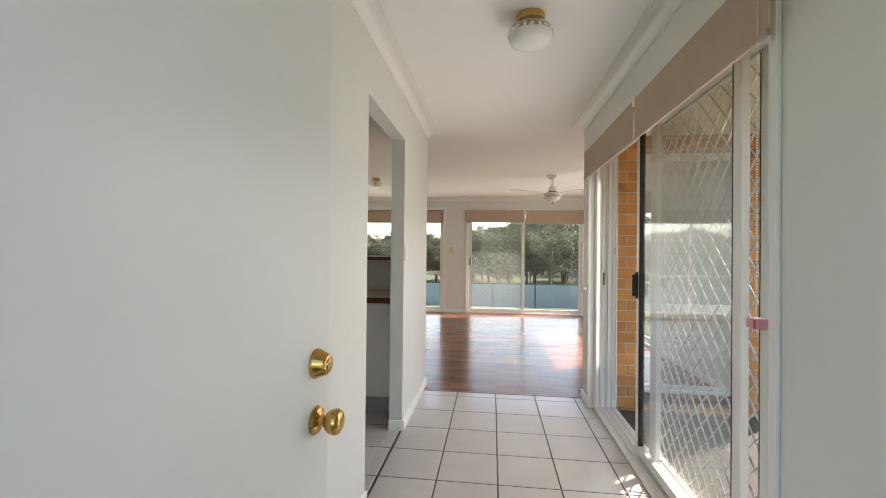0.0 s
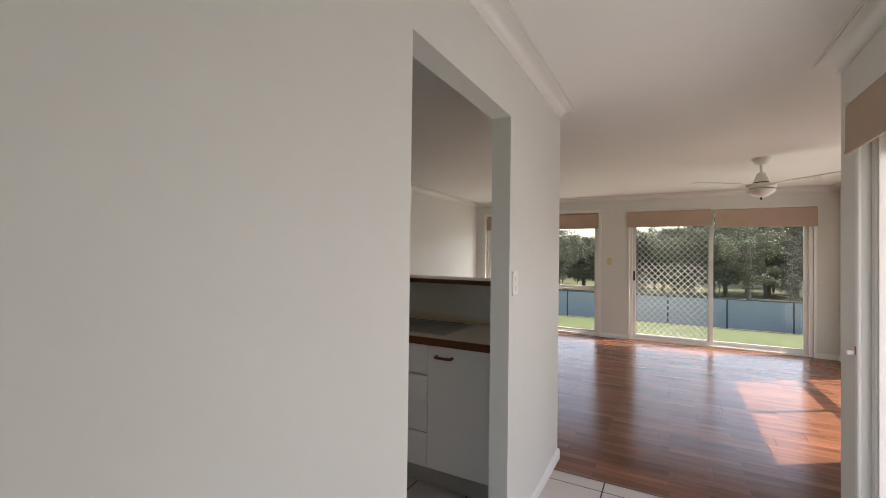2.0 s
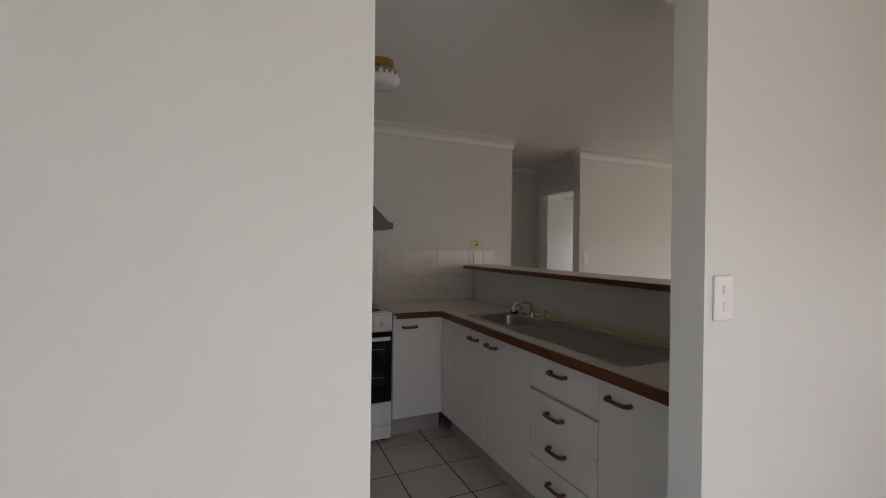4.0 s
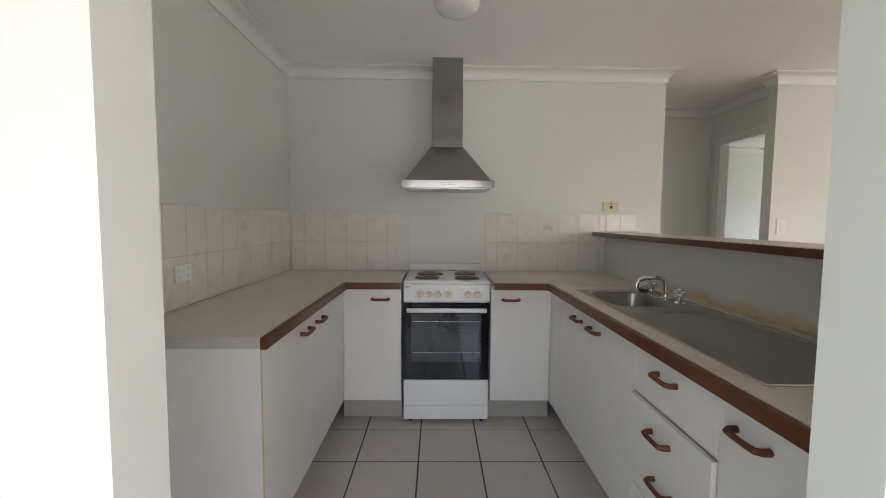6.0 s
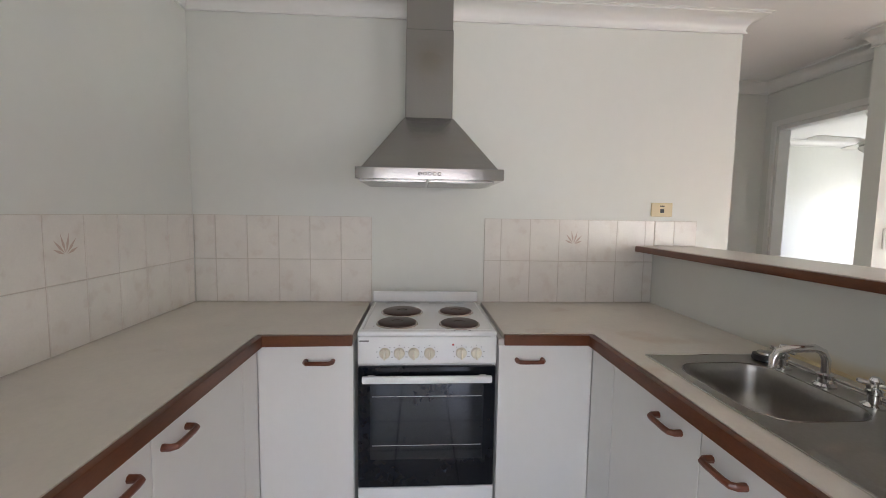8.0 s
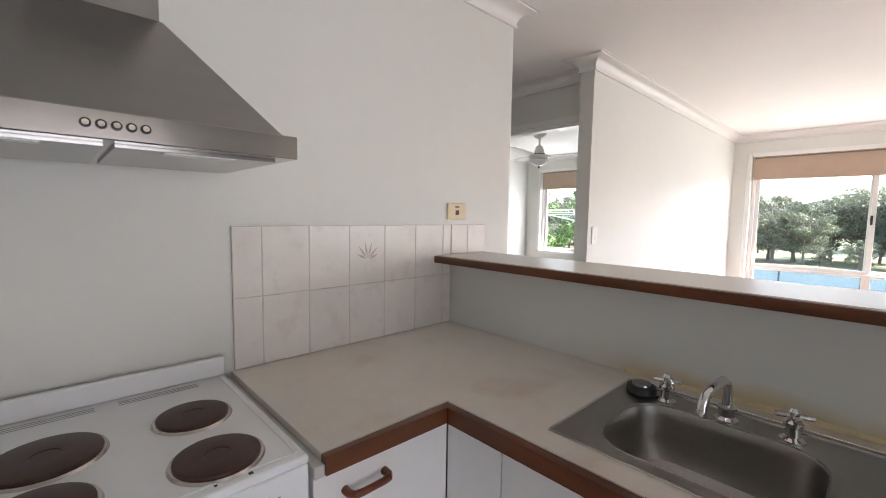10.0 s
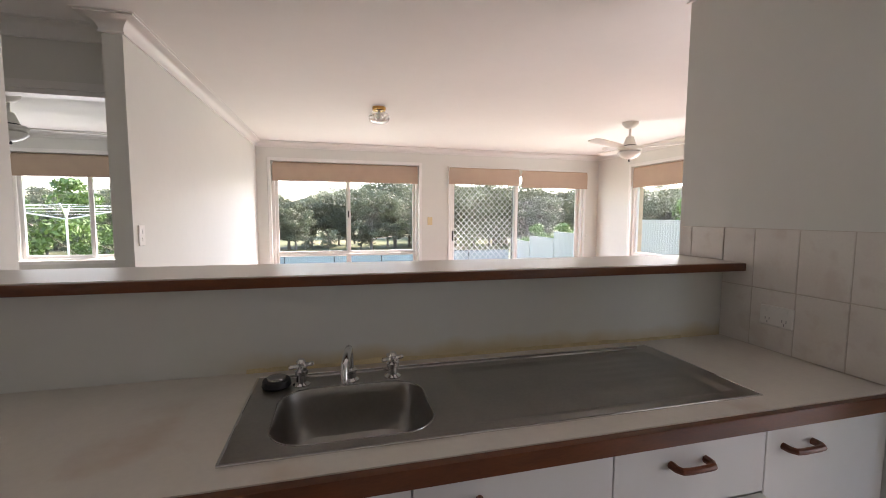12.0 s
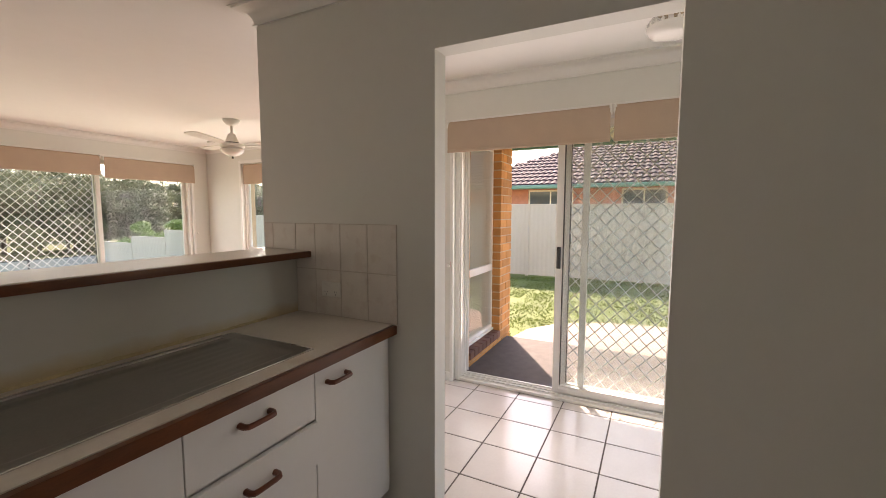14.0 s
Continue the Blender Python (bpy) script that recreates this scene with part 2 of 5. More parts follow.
def leafy(m, share):
    """Lets part of the light through a leaf."""
    nt = m.node_tree
    p = nt.nodes["Principled BSDF"]
    tl, mx = nt.nodes.new("ShaderNodeBsdfTranslucent"), nt.nodes.new("ShaderNodeMixShader")
    nt.links.new(p.inputs["Base Color"].links[0].from_socket, tl.inputs[0])
    mx.inputs[0].default_value = share
    nt.links.new(p.outputs[0], mx.inputs[1])
    nt.links.new(tl.outputs[0], mx.inputs[2])
    nt.links.new(mx.outputs[0], nt.nodes["Material Output"].inputs[0])


leafy(M_LEAF, 0.3)
leafy(M_LEAF2, 0.28)
leafy(M_BLADE, 0.3)
M_FAN = mat("white_fan_enamel", (0.78, 0.76, 0.70), 0.35, var=0.03)
M_DARKWIN = mat("dark_window_pane", (0.06, 0.07, 0.07), 0.08, var=0.2)

# laminate planks: three printed strips a plank, with streaked grain
M_WOOD = mat("red_brown_laminate_floor", (0.19, 0.085, 0.05), 0.20, var=0.30, scale=2.5, rnd=0.14, rvar=0.05, spec=0.12)
_nt = M_WOOD.node_tree
stretched(M_WOOD, (1.0, 9.0, 1.0))
_br = _nt.nodes.new("ShaderNodeTexBrick")
_g = next(n for n in _nt.nodes if n.bl_idname == "ShaderNodeNewGeometry")
_nt.links.new(_g.outputs["Position"], _br.inputs["Vector"])
for _k, _v in (("Scale", 1.0), ("Mortar Size", 0.0008), ("Brick Width", 0.42), ("Row Height", 0.0633), ("Bias", 0.0)):
    _br.inputs[_k].default_value = _v
_br.inputs["Color1"].default_value, _br.inputs["Color2"].default_value, _br.inputs["Mortar"].default_value = (0.72, 0.70, 0.68, 1), (1.3, 1.3, 1.3, 1), (0.45, 0.45, 0.45, 1)
_mx = _nt.nodes.new("ShaderNodeMix")
_mx.data_type, _mx.blend_type = "RGBA", "MULTIPLY"
_mx.inputs["Factor"].default_value = 1.0
_p = _nt.nodes["Principled BSDF"]
_src = _p.inputs["Base Color"].links[0].from_socket
_nt.links.new(_src, _mx.inputs[6])
_nt.links.new(_br.outputs[0], _mx.inputs[7])
_nt.links.new(_mx.outputs[2], _p.inputs["Base Color"])


# ---- building helpers ----
BASE = {}


def thing(name, at, label="", category="", group="", kind=""):
    ob = new(name)
    ob.empty_display_size = 0.1
    ob.location = at
    BASE[ob.name] = Vector(at)
    return tagged(ob, label, category, group, kind)


def mesh_of(name, bm, material, base=None, sharp=0.6):
    if base is not None:
        bmesh.ops.translate(bm, verts=bm.verts, vec=-base)
    bm.normal_update()
    for f in bm.faces:
        f.smooth = True
    for e in bm.edges:
        e.smooth = len(e.link_faces) == 2 and e.calc_face_angle(3.0) < sharp
    me = bpy.data.meshes.new(name)
    bm.to_mesh(me)
    bm.free()
    me.materials.append(material)
    return me


def part(name, bm, material, parent, label=""):
    """One mesh under a thing or a part; bm is given in world places."""
    ob = new(name, mesh_of(name, bm, material, BASE[parent.name]))
    ob.parent = parent
    BASE[ob.name] = BASE[parent.name]
    if label:
        ob["label"] = label
    return ob


def solid(name, bm, material, label="", category="", kind="", group=""):
    """A top-level mesh in world places."""
    ob = new(name, mesh_of(name, bm, material))
    BASE[ob.name] = Vector((0, 0, 0))
    return tagged(ob, label, category, group, kind)


def box(x0, x1, y0, y1, z0, z1, bev=0.0, bm=None, seg=1):
    bm = bm or bmesh.new()
    vs = [bm.verts.new((x, y, z)) for z in (min(z0, z1), max(z0, z1)) for x, y in ((min(x0, x1), min(y0, y1)), (max(x0, x1), min(y0, y1)), (max(x0, x1), max(y0, y1)), (min(x0, x1), max(y0, y1)))]
    fs = [bm.faces.new([vs[i] for i in q]) for q in ((3, 2, 1, 0), (4, 5, 6, 7), (0, 1, 5, 4), (1, 2, 6, 5), (2, 3, 7, 6), (3, 0, 4, 7))]
    if bev:
        es = list({e for f in fs for e in f.edges})
        bmesh.ops.bevel(bm, geom=es, offset=bev, segments=seg, affect="EDGES", profile=0.5)
    return bm


def lathe(prof, at, n=28, axis=(0, 0, 1), bm=None):
    """Turn (radius, height) round an axis through at."""
    bm = bm or bmesh.new()
    rot = Vector((0, 0, 1)).rotation_difference(Vector(axis)).to_matrix()
    rings = []
    for r, h in prof:
        if r < 1e-6:
            rings.append([bm.verts.new(Vector(at) + rot @ Vector((0, 0, h)))])
        else:
            rings.append([bm.verts.new(Vector(at) + rot @ Vector((r * math.cos(a), r * math.sin(a), h))) for a in (2 * math.pi * i / n for i in range(n))])
    for a, b in zip(rings, rings[1:]):
        for i in range(n):
            j = (i + 1) % n
            if len(a) == 1 and len(b) > 1:
                bm.faces.new((a[0], b[i], b[j]))
            elif len(b) == 1 and len(a) > 1:
                bm.faces.new((a[i], a[j], b[0]))
            elif len(a) > 1:
                bm.faces.new((a[i], a[j], b[j], b[i]))
    bmesh.ops.recalc_face_normals(bm, faces=bm.faces)
    return bm


def tube(pts, r, n=8, bm=None, caps=True):
    bm = bm or bmesh.new()
    pts = [Vector(p) for p in pts]
    rad = r if isinstance(r, (list, tuple)) else [r] * len(pts)
    rings = []
    up = Vector((0, 0, 1)) if abs((pts[1] - pts[0]).normalized().z) < 0.9 else Vector((1, 0, 0))
    for i, p in enumerate(pts):
        d = (pts[min(i + 1, len(pts) - 1)] - pts[max(i - 1, 0)]).normalized()
        u = (up - d * up.dot(d)).normalized()
        up = u
        v = d.cross(u)
        rings.append([bm.verts.new(p + rad[i] * (u * math.cos(a) + v * math.sin(a))) for a in (2 * math.pi * k / n for k in range(n))])
    for a, b in zip(rings, rings[1:]):
        for i in range(n):
            j = (i + 1) % n
            bm.faces.new((a[i], a[j], b[j], b[i]))
    if caps:
        bm.faces.new(list(reversed(rings[0])))
        bm.faces.new(rings[-1])
    return bm


def prism(poly, z0, z1, bm=None, bev=0.0):
    """An upright prism over a plan polygon (anticlockwise)."""
    bm = bm or bmesh.new()
    lo = [bm.verts.new((x, y, z0)) for x, y in poly]
    hi = [bm.verts.new((x, y, z1)) for x, y in poly]
    fs = [bm.faces.new(list(reversed(lo))), bm.faces.new(hi)]
    for i in range(len(poly)):
        j = (i + 1) % len(poly)
        fs.append(bm.faces.new((lo[i], lo[j], hi[j], hi[i])))
    if bev:
        es = list({e for f in fs[:2] for e in f.edges})
        bmesh.ops.bevel(bm, geom=es, offset=bev, segments=2, affect="EDGES", profile=0.5)
    return bm


def wall(name, axis, c0, c1, u0, u1, z0, z1, holes=(), material=None, label="painted plasterboard wall"):
    """A wall with real openings. axis 'x': it stands across x between c0 and c1 and runs along y; 'y': the other way."""
    us = sorted({u0, u1, *[h[i] for h in holes for i in (0, 1)]})
    zs = sorted({z0, z1, *[h[i] for h in holes for i in (2, 3)]})
    us, zs = [u for u in us if u0 <= u <= u1], [z for z in zs if z0 <= z <= z1]
    solid_cell = lambda i, k: 0 <= i < len(us) - 1 and 0 <= k < len(zs) - 1 and not any(
        h[0] <= us[i] and us[i + 1] <= h[1] and h[2] <= zs[k] and zs[k + 1] <= h[3] for h in holes)
    bm = bmesh.new()
    vert = {}

    def v(c, u, z):
        key = (c, u, z)
        if key not in vert:
            vert[key] = bm.verts.new((c, u, z) if axis == "x" else (u, c, z))
        return vert[key]

    for i in range(len(us) - 1):
        for k in range(len(zs) - 1):
            if not solid_cell(i, k):
                continue
            a, b, lo, hi = us[i], us[i + 1], zs[k], zs[k + 1]
            for c in (c0, c1):
                bm.faces.new((v(c, a, lo), v(c, b, lo), v(c, b, hi), v(c, a, hi)))
            for (di, dk), q in (((-1, 0), ((c0, a, lo), (c1, a, lo), (c1, a, hi), (c0, a, hi))), ((1, 0), ((c0, b, lo), (c1, b, lo), (c1, b, hi), (c0, b, hi))),
                                ((0, -1), ((c0, a, lo), (c1, a, lo), (c1, b, lo), (c0, b, lo))), ((0, 1), ((c0, a, hi), (c1, a, hi), (c1, b, hi), (c0, b, hi)))):
                if not solid_cell(i + di, k + dk):
                    bm.faces.new([v(*p) for p in q])
    bmesh.ops.recalc_face_normals(bm, faces=bm.faces)
    return solid(name, bm, material or M_WALL, label, "wall", "structure")


def sweep(name, prof, path, material, label, category, kind="structure", closed=False):
    """Run a profile of (distance from the wall, z) along a plan path with mitred corners; the room lies on the left of the path."""
    bm = bmesh.new()
    pts = [Vector(p) for p in path]
    n = len(pts)
    rings = []
    for i, p in enumerate(pts):
        a = (p - pts[i - 1]).normalized() if (i or closed) else None
        b = (pts[(i + 1) % n] - p).normalized() if (i < n - 1 or closed) else None
        na = Vector((-a.y, a.x)) if a is not None else None
        nb = Vector((-b.y, b.x)) if b is not None else None
        if na is None or nb is None:
            m = na if nb is None else nb
        else:
            m = (na + nb) / (1 + na.dot(nb))
        rings.append([bm.verts.new((p.x + m.x * d, p.y + m.y * d, z)) for d, z in prof])
    k = len(prof)
    for i in range(n if closed else n - 1):
        a, b = rings[i], rings[(i + 1) % n]
        for j in range(k):
            bm.faces.new((a[j], a[(j + 1) % k], b[(j + 1) % k], b[j]))
    if not closed:
        bm.faces.new(rings[0])
        bm.faces.new(rings[-1])
    bmesh.ops.recalc_face_normals(bm, faces=bm.faces)
    return solid(name, bm, material, label, category, kind)


# ---- plan, in metres ----
CEIL = 2.374
HALL_W, KIT_E, KIT_W, KIT_S = -0.662, -0.755, -3.322, 1.403      # faces of walls
HALL_E, LIV_E, LIV_N, LIV_S = 0.735, 2.03, 8.62, 3.87
HALL_S, OUT = 0.28, 0.24
OPEN0, OPEN1, OPEN_H = 2.145, 2.993, 2.02
BAR, LEDGE = 3.762, 1.197
PASS_N, PASS_W = 5.18, -4.30
COUNTER = 0.893
GROUND = -0.1

# ---- shell ----
wall("wall_hall_west", "x", KIT_E, HALL_W, HALL_S, 3.99, 0, CEIL, [(OPEN0, OPEN1, 0, OPEN_H)])
wall("wall_hall_east", "x", HALL_E, HALL_E + 0.17, HALL_S, 3.62, 0, CEIL, [(1.43, 3.62, 0, 2.06)])
wall("wall_hall_nib", "x", HALL_E, HALL_E + 0.169, 3.62, LIV_S - 0.13, 0, CEIL)
wall("wall_front", "y", HALL_S - OUT, HALL_S, KIT_E, HALL_E + OUT, 0, CEIL, [(-0.53, 0.36, 0, 2.06)])
wall("wall_kitchen_south", "y", KIT_S - 0.09, KIT_S, KIT_W - 0.09, KIT_E, 0, CEIL)
wall("wall_kitchen_west", "x", KIT_W - 0.09, KIT_W, KIT_S, 4.175, 0, CEIL)
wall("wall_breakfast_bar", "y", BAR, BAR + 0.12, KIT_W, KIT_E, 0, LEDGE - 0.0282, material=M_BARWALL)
wall("wall_passage_south", "y", 3.30, 3.39, PASS_W, KIT_W - 0.09, 0, CEIL)
wall("wall_passage_west", "x", PASS_W - 0.09, PASS_W, 3.30, PASS_N, 0, CEIL)
wall("wall_passage_north", "y", PASS_N, PASS_N + 0.09, -6.45, KIT_W - 0.09, 0, CEIL, [(-4.19, -3.46, 0, 2.035)])
wall("wall_living_west", "x", KIT_W - 0.09, KIT_W + 0.004, 5.005, LIV_N, 0, CEIL)
wall("wall_living_north", "y", LIV_N, LIV_N + OUT, -6.45, LIV_E, 0, CEIL, [(-6.08, -4.55, 0.78, 2.11), (-3.13, -1.05, 0.03, 2.11), (-0.565, 1.765, 0.0, 2.09)])
wall("wall_living_east", "x", LIV_E, LIV_E + 0.13, LIV_S - 0.13, LIV_N + OUT, 0, CEIL, [(5.55, 7.80, 0.03, 2.10)])
wall("wall_living_south", "y", LIV_S - 0.13, LIV_S, HALL_E, LIV_E, 0, CEIL, [(1.06, 1.95, 0.12, 2.06)])
wall("wall_bedroom_west", "x", -6.45, -6.36, PASS_N + 0.09, LIV_N, 0, CEIL)

solid("ceiling", box(-6.5, LIV_E + 0.13, HALL_S - OUT, LIV_N + OUT, CEIL, CEIL + 0.04), M_CEIL, "flat white plasterboard ceiling", "ceiling", "structure")
roof_bm = box(-7.1, 2.62, -0.4, 9.25, 2.45, 2.55)
for q in ((-7.1, 2.62, 9.23, 9.25), (2.60, 2.62, -0.4, 9.23)):
    box(*q, 2.16, 2.45, bm=roof_bm)
box(2.275, 2.60, 3.58, 9.23, 2.17, 2.18, bm=roof_bm)
box(0.91, 2.60, -0.4, 3.58, 2.17, 2.18, bm=roof_bm)
solid("roof_eaves", roof_bm, M_CREAM, "cream eaves with fascia boards round the house", "roof", "structure")
eaves_gutter = prism([(2.622, -0.4), (2.735, -0.4), (2.735, 9.365), (-7.1, 9.365), (-7.1, 9.252), (2.622, 9.252)], 2.12, 2.235, bev=0.02)
solid("eaves_gutter", eaves_gutter, M_GUTTER, "green quad gutter along the eaves", "gutter", "structure")

COVE = [(0.0, 2.292), (0.013, 2.292), (0.013, 2.300), (0.008, 2.303)] + [(0.008 + 0.072 * (1 - math.cos(a)), 2.304 + 0.059 * math.sin(a)) for a in (radians(k * 15) for k in range(0, 7))] + [(0.080, CEIL - 0.003), (0.092, CEIL - 0.003), (0.092, CEIL - 0.0002), (0.0, CEIL - 0.0002)]
sweep("cornice_main", COVE, [(HALL_E, HALL_S), (HALL_E, LIV_S), (LIV_E, LIV_S), (LIV_E, LIV_N), (KIT_W + 0.004, LIV_N), (KIT_W + 0.004, 5.005), (KIT_W - 0.09, 5.005), (KIT_W - 0.09, PASS_N), (PASS_W, PASS_N), (PASS_W, 3.39), (KIT_W - 0.09, 3.39), (KIT_W - 0.09, 4.175), (KIT_W, 4.175), (KIT_W, KIT_S), (KIT_E, KIT_S), (KIT_E, 3.99), (HALL_W, 3.99), (HALL_W, HALL_S)], M_TRIM, "white coved plaster cornice", "cornice", closed=True)
sweep("cornice_bedroom", COVE, [(-6.36, PASS_N + 0.09), (-3.395, PASS_N + 0.09), (-3.395, LIV_N), (-6.36, LIV_N)], M_TRIM, "white coved plaster cornice", "cornice", closed=True)
SKIRT = [(0.0, 0.0), (0.014, 0.0), (0.014, 0.058), (0.008, 0.068), (0.0, 0.068)]
for i, pth in enumerate(([(KIT_E, OPEN1), (HALL_W, OPEN1)][::-1] + [], [(KIT_E, 3.99), (HALL_W, 3.99), (HALL_W, OPEN1)], [(HALL_W, OPEN0), (HALL_W, HALL_S)], [(HALL_E, HALL_S), (HALL_E, 1.40)], [(HALL_E, 3.625), (HALL_E, LIV_S), (1.05, LIV_S)], [(1.82, LIV_S), (LIV_E, LIV_S), (LIV_E, 5.5)], [(LIV_E, 7.85), (LIV_E, LIV_N), (1.80, LIV_N)], [(-0.60, LIV_N), (-1.02, LIV_N)], [(-3.16, LIV_N), (KIT_W + 0.004, LIV_N), (KIT_W + 0.004, 5.005)])):
    sweep("baseboard_%d" % (i + 1), SKIRT, pth, M_TRIM, "low white skirting board", "baseboard")


# ---- windows, sliding doors, blinds ----
def place(axis, c, u, z):
    return (c, u, z) if axis == "x" else (u, c, z)


def obox(axis, c0, c1, u0, u1, z0, z1, bev=0.0, bm=None):
    return box(c0, c1, u0, u1, z0, z1, bev, bm) if axis == "x" else box(u0, u1, c0, c1, z0, z1, bev, bm)


def sash(parent, name, axis, c, u0, u1, z0, z1, w=0.045, d=0.03, pane=True, label="", sheet=None):
    """A framed leaf: two stiles and two rails as one frame, with a pane."""
    bm = obox(axis, c - d / 2, c + d / 2, u0, u0 + w, z0, z1, 0.003)
    obox(axis, c - d / 2, c + d / 2, u1 - w, u1, z0, z1, 0.003, bm)
    obox(axis, c - d / 2 + 0.001, c + d / 2 - 0.001, u0 + w, u1 - w, z0, z0 + w, 0.0, bm)
    obox(axis, c - d / 2 + 0.001, c + d / 2 - 0.001, u0 + w, u1 - w, z1 - w, z1, 0.0, bm)
    fr = part(name, bm, M_ALU, parent, label)
    if sheet or not pane:
        for a in (u0 + w - 0.001, u1 - w - 0.003):
            part("seal", obox(axis, c - d / 2 - 0.001, c + d / 2 + 0.001, a, a + 0.004, z0 + w, z1 - w), M_BLACK, fr, "black rubber seal")
    if pane:
        g = part("pane", obox(axis, c - 0.002, c + 0.002, u0 + w - 0.004, u1 - w + 0.004, z0 + w - 0.004, z1 - w + 0.004), sheet or M_GLASS, fr)
        g.visible_shadow = False
    return fr


def grille(parent, axis, c, u0, u1, z0, z1, step=0.096, rise=0.103, t=0.0042):
    """Diamond security grille of drawn wire, joined."""
    bm = bmesh.new()
    nu, nz = max(2, round((u1 - u0) / step)), max(2, round((z1 - z0) / rise))
    su, sz = (u1 - u0) / nu, (z1 - z0) / nz
    for i in range(nu):
        for k in range(nz):
            for a, b in (((i, k), (i + 0.5, k + 0.5)), ((i + 0.5, k + 0.5), (i + 1, k + 1)), ((i + 1, k), (i + 0.5, k + 0.5)), ((i + 0.5, k + 0.5), (i, k + 1))):
                p = Vector((u0 + a[0] * su, z0 + a[1] * sz))
                q = Vector((u0 + b[0] * su, z0 + b[1] * sz))
                d = (q - p).normalized()
                n = Vector((-d.y, d.x)) * t
                quad = [bm.verts.new(place(axis, c + o, e.x + k2 * n.x, e.y + k2 * n.y)) for e in (p, q) for k2, o in ((1, 0), (0, -0.0045), (-1, 0), (0, 0.0045))]
                for i2 in range(4):
                    j2 = (i2 + 1) % 4
                    bm.faces.new((quad[i2], quad[j2], quad[4 + j2], quad[4 + i2]))
    bmesh.ops.recalc_face_normals(bm, faces=bm.faces)
    return part("grille", bm, M_MESH, parent, "silver diamond security grille")


def pull(parent, axis, c, u, z, side, h=0.16):
    bm = obox(axis, c, c + side * 0.012, u - 0.014, u + 0.014, z - h / 2, z + h / 2, 0.003)
    obox(axis, c + side * 0.012, c + side * 0.032, u - 0.010, u + 0.004, z - h * 0.42, z + h * 0.42, 0.004, bm)
    return part("handle", bm, M_BLACK, parent, "black latch handle")


def outer_frame(parent, axis, c0, c1, u0, u1, z0, z1, w=0.04, sill=True):
    bm = obox(axis, c0, c1, u0 + 0.002, u0 + w, z0, z1 - 0.002, 0.003)
    obox(axis, c0, c1, u1 - w, u1 - 0.002, z0, z1 - 0.002, 0.003, bm)
    obox(axis, c0, c1, u0 + w, u1 - w, z1 - w, z1 - 0.002, 0.0, bm)
    part("window_frame", bm, M_ALU, parent)
    tb = obox(axis, c0, c1, u0 + w, u1 - w, z0, z0 + 0.022, 0.002)
    for f in (0.25, 0.5, 0.75):
        m = c0 + (c1 - c0) * f
        obox(axis, m - 0.003, m + 0.003, u0 + w, u1 - w, z0 + 0.022, z0 + 0.034, 0.0, tb)
    part("track", tb, M_ALU, parent, "grooved aluminium track")


def architrave(parent, axis, c, side, u0, u1, z0, z1, w=0.045, d=0.016, foot=False):
    bm = obox(axis, c, c + side * d, u0 - w, u0, z0, z1 + w, 0.004)
    obox(axis, c, c + side * d, u1, u1 + w, z0, z1 + w, 0.004, bm)
    obox(axis, c, c + side * (d - 0.001), u0, u1, z1, z1 + w, 0.0, bm)
    if foot:
        obox(axis, c, c + side * (d + 0.012), u0, u1, z0 - w, z0, 0.0, bm)
    return part("architrave", bm, M_TRIM, parent)


def blind(name, axis, c, side, u0, u1, ztop, zbot, chain=None, label="tan roller blind drawn a little way down"):
    """Roller blind: brackets, roll, hanging fabric with a hem bar, bead chain."""
    b = thing(name, place(axis, c, (u0 + u1) / 2, ztop), label, "roller blind", "roller blinds")
    f = 0.004
    part("fabric", obox(axis, c - f / 4, c + f / 4, u0 + 0.008, u1 - 0.008, zbot, ztop - 0.02), M_BLIND, b)
    part("hem_bar", obox(axis, c - 0.006, c + 0.006, u0 + 0.008, u1 - 0.008, zbot - 0.006, zbot + 0.016, 0.003), M_BLIND, b)
    part("roll", lathe([(0, 0), (0.022, 0), (0.022, u1 - u0 - 0.04), (0, u1 - u0 - 0.04)], place(axis, c - side * 0.022, u0 + 0.02, ztop - 0.022), 20, (0, 1, 0) if axis == "x" else (1, 0, 0)), M_BLIND, b)
    for u in (u0, u1 - 0.012):
        part("bracket", obox(axis, c - side * 0.05, c + side * 0.006, u, u + 0.012, ztop - 0.05, ztop + 0.004, 0.004), M_BLACK if chain and u == u0 else M_PLASTIC, b)
    if chain:
        u, zl = chain
        for dc in (0.0, -side * 0.03):
            bm = bmesh.new()
            z = ztop - 0.03
            while z > zl:
                bmesh.ops.create_icosphere(bm, subdivisions=1, radius=0.0028, matrix=Matrix.Translation(place(axis, c + side * 0.004 + dc, u, z)))
                z -= 0.0075
            part("bead_chain", bm, M_PLASTIC, b, "beaded cord")
    return b


# hall sliding door with security screen
W = thing("window_hall_slider", (0.85, 2.6, 0), "white aluminium sliding glass door left half open, with grille screen", "sliding door", kind="structure")
outer_frame(W, "x", HALL_E + 0.03, HALL_E + 0.20, 1.43, 3.62, 0.0, 2.06)
architrave(W, "x", HALL_E, -1, 1.43, 3.615, 0.0, 2.06, 0.03)
sash(W, "glass_leaf", "x", 0.845, 1.76, 2.835, 0.036, 2.02, 0.052, sheet=M_DUSTY)
sash(W, "fixed_leaf", "x", 0.88, 1.472, 2.66, 0.036, 2.02, 0.045)
scr = sash(W, "security_screen", "x", 0.915, 1.72, 2.80, 0.036, 2.02, 0.05, pane=False)
grille(scr, "x", 0.915, 1.77, 2.75, 0.086, 1.97)
pull(W, "x", 0.83, 2.81, 1.05, -1)
pull(W, "x", 0.93, 2.775, 1.05, 1, 0.12)
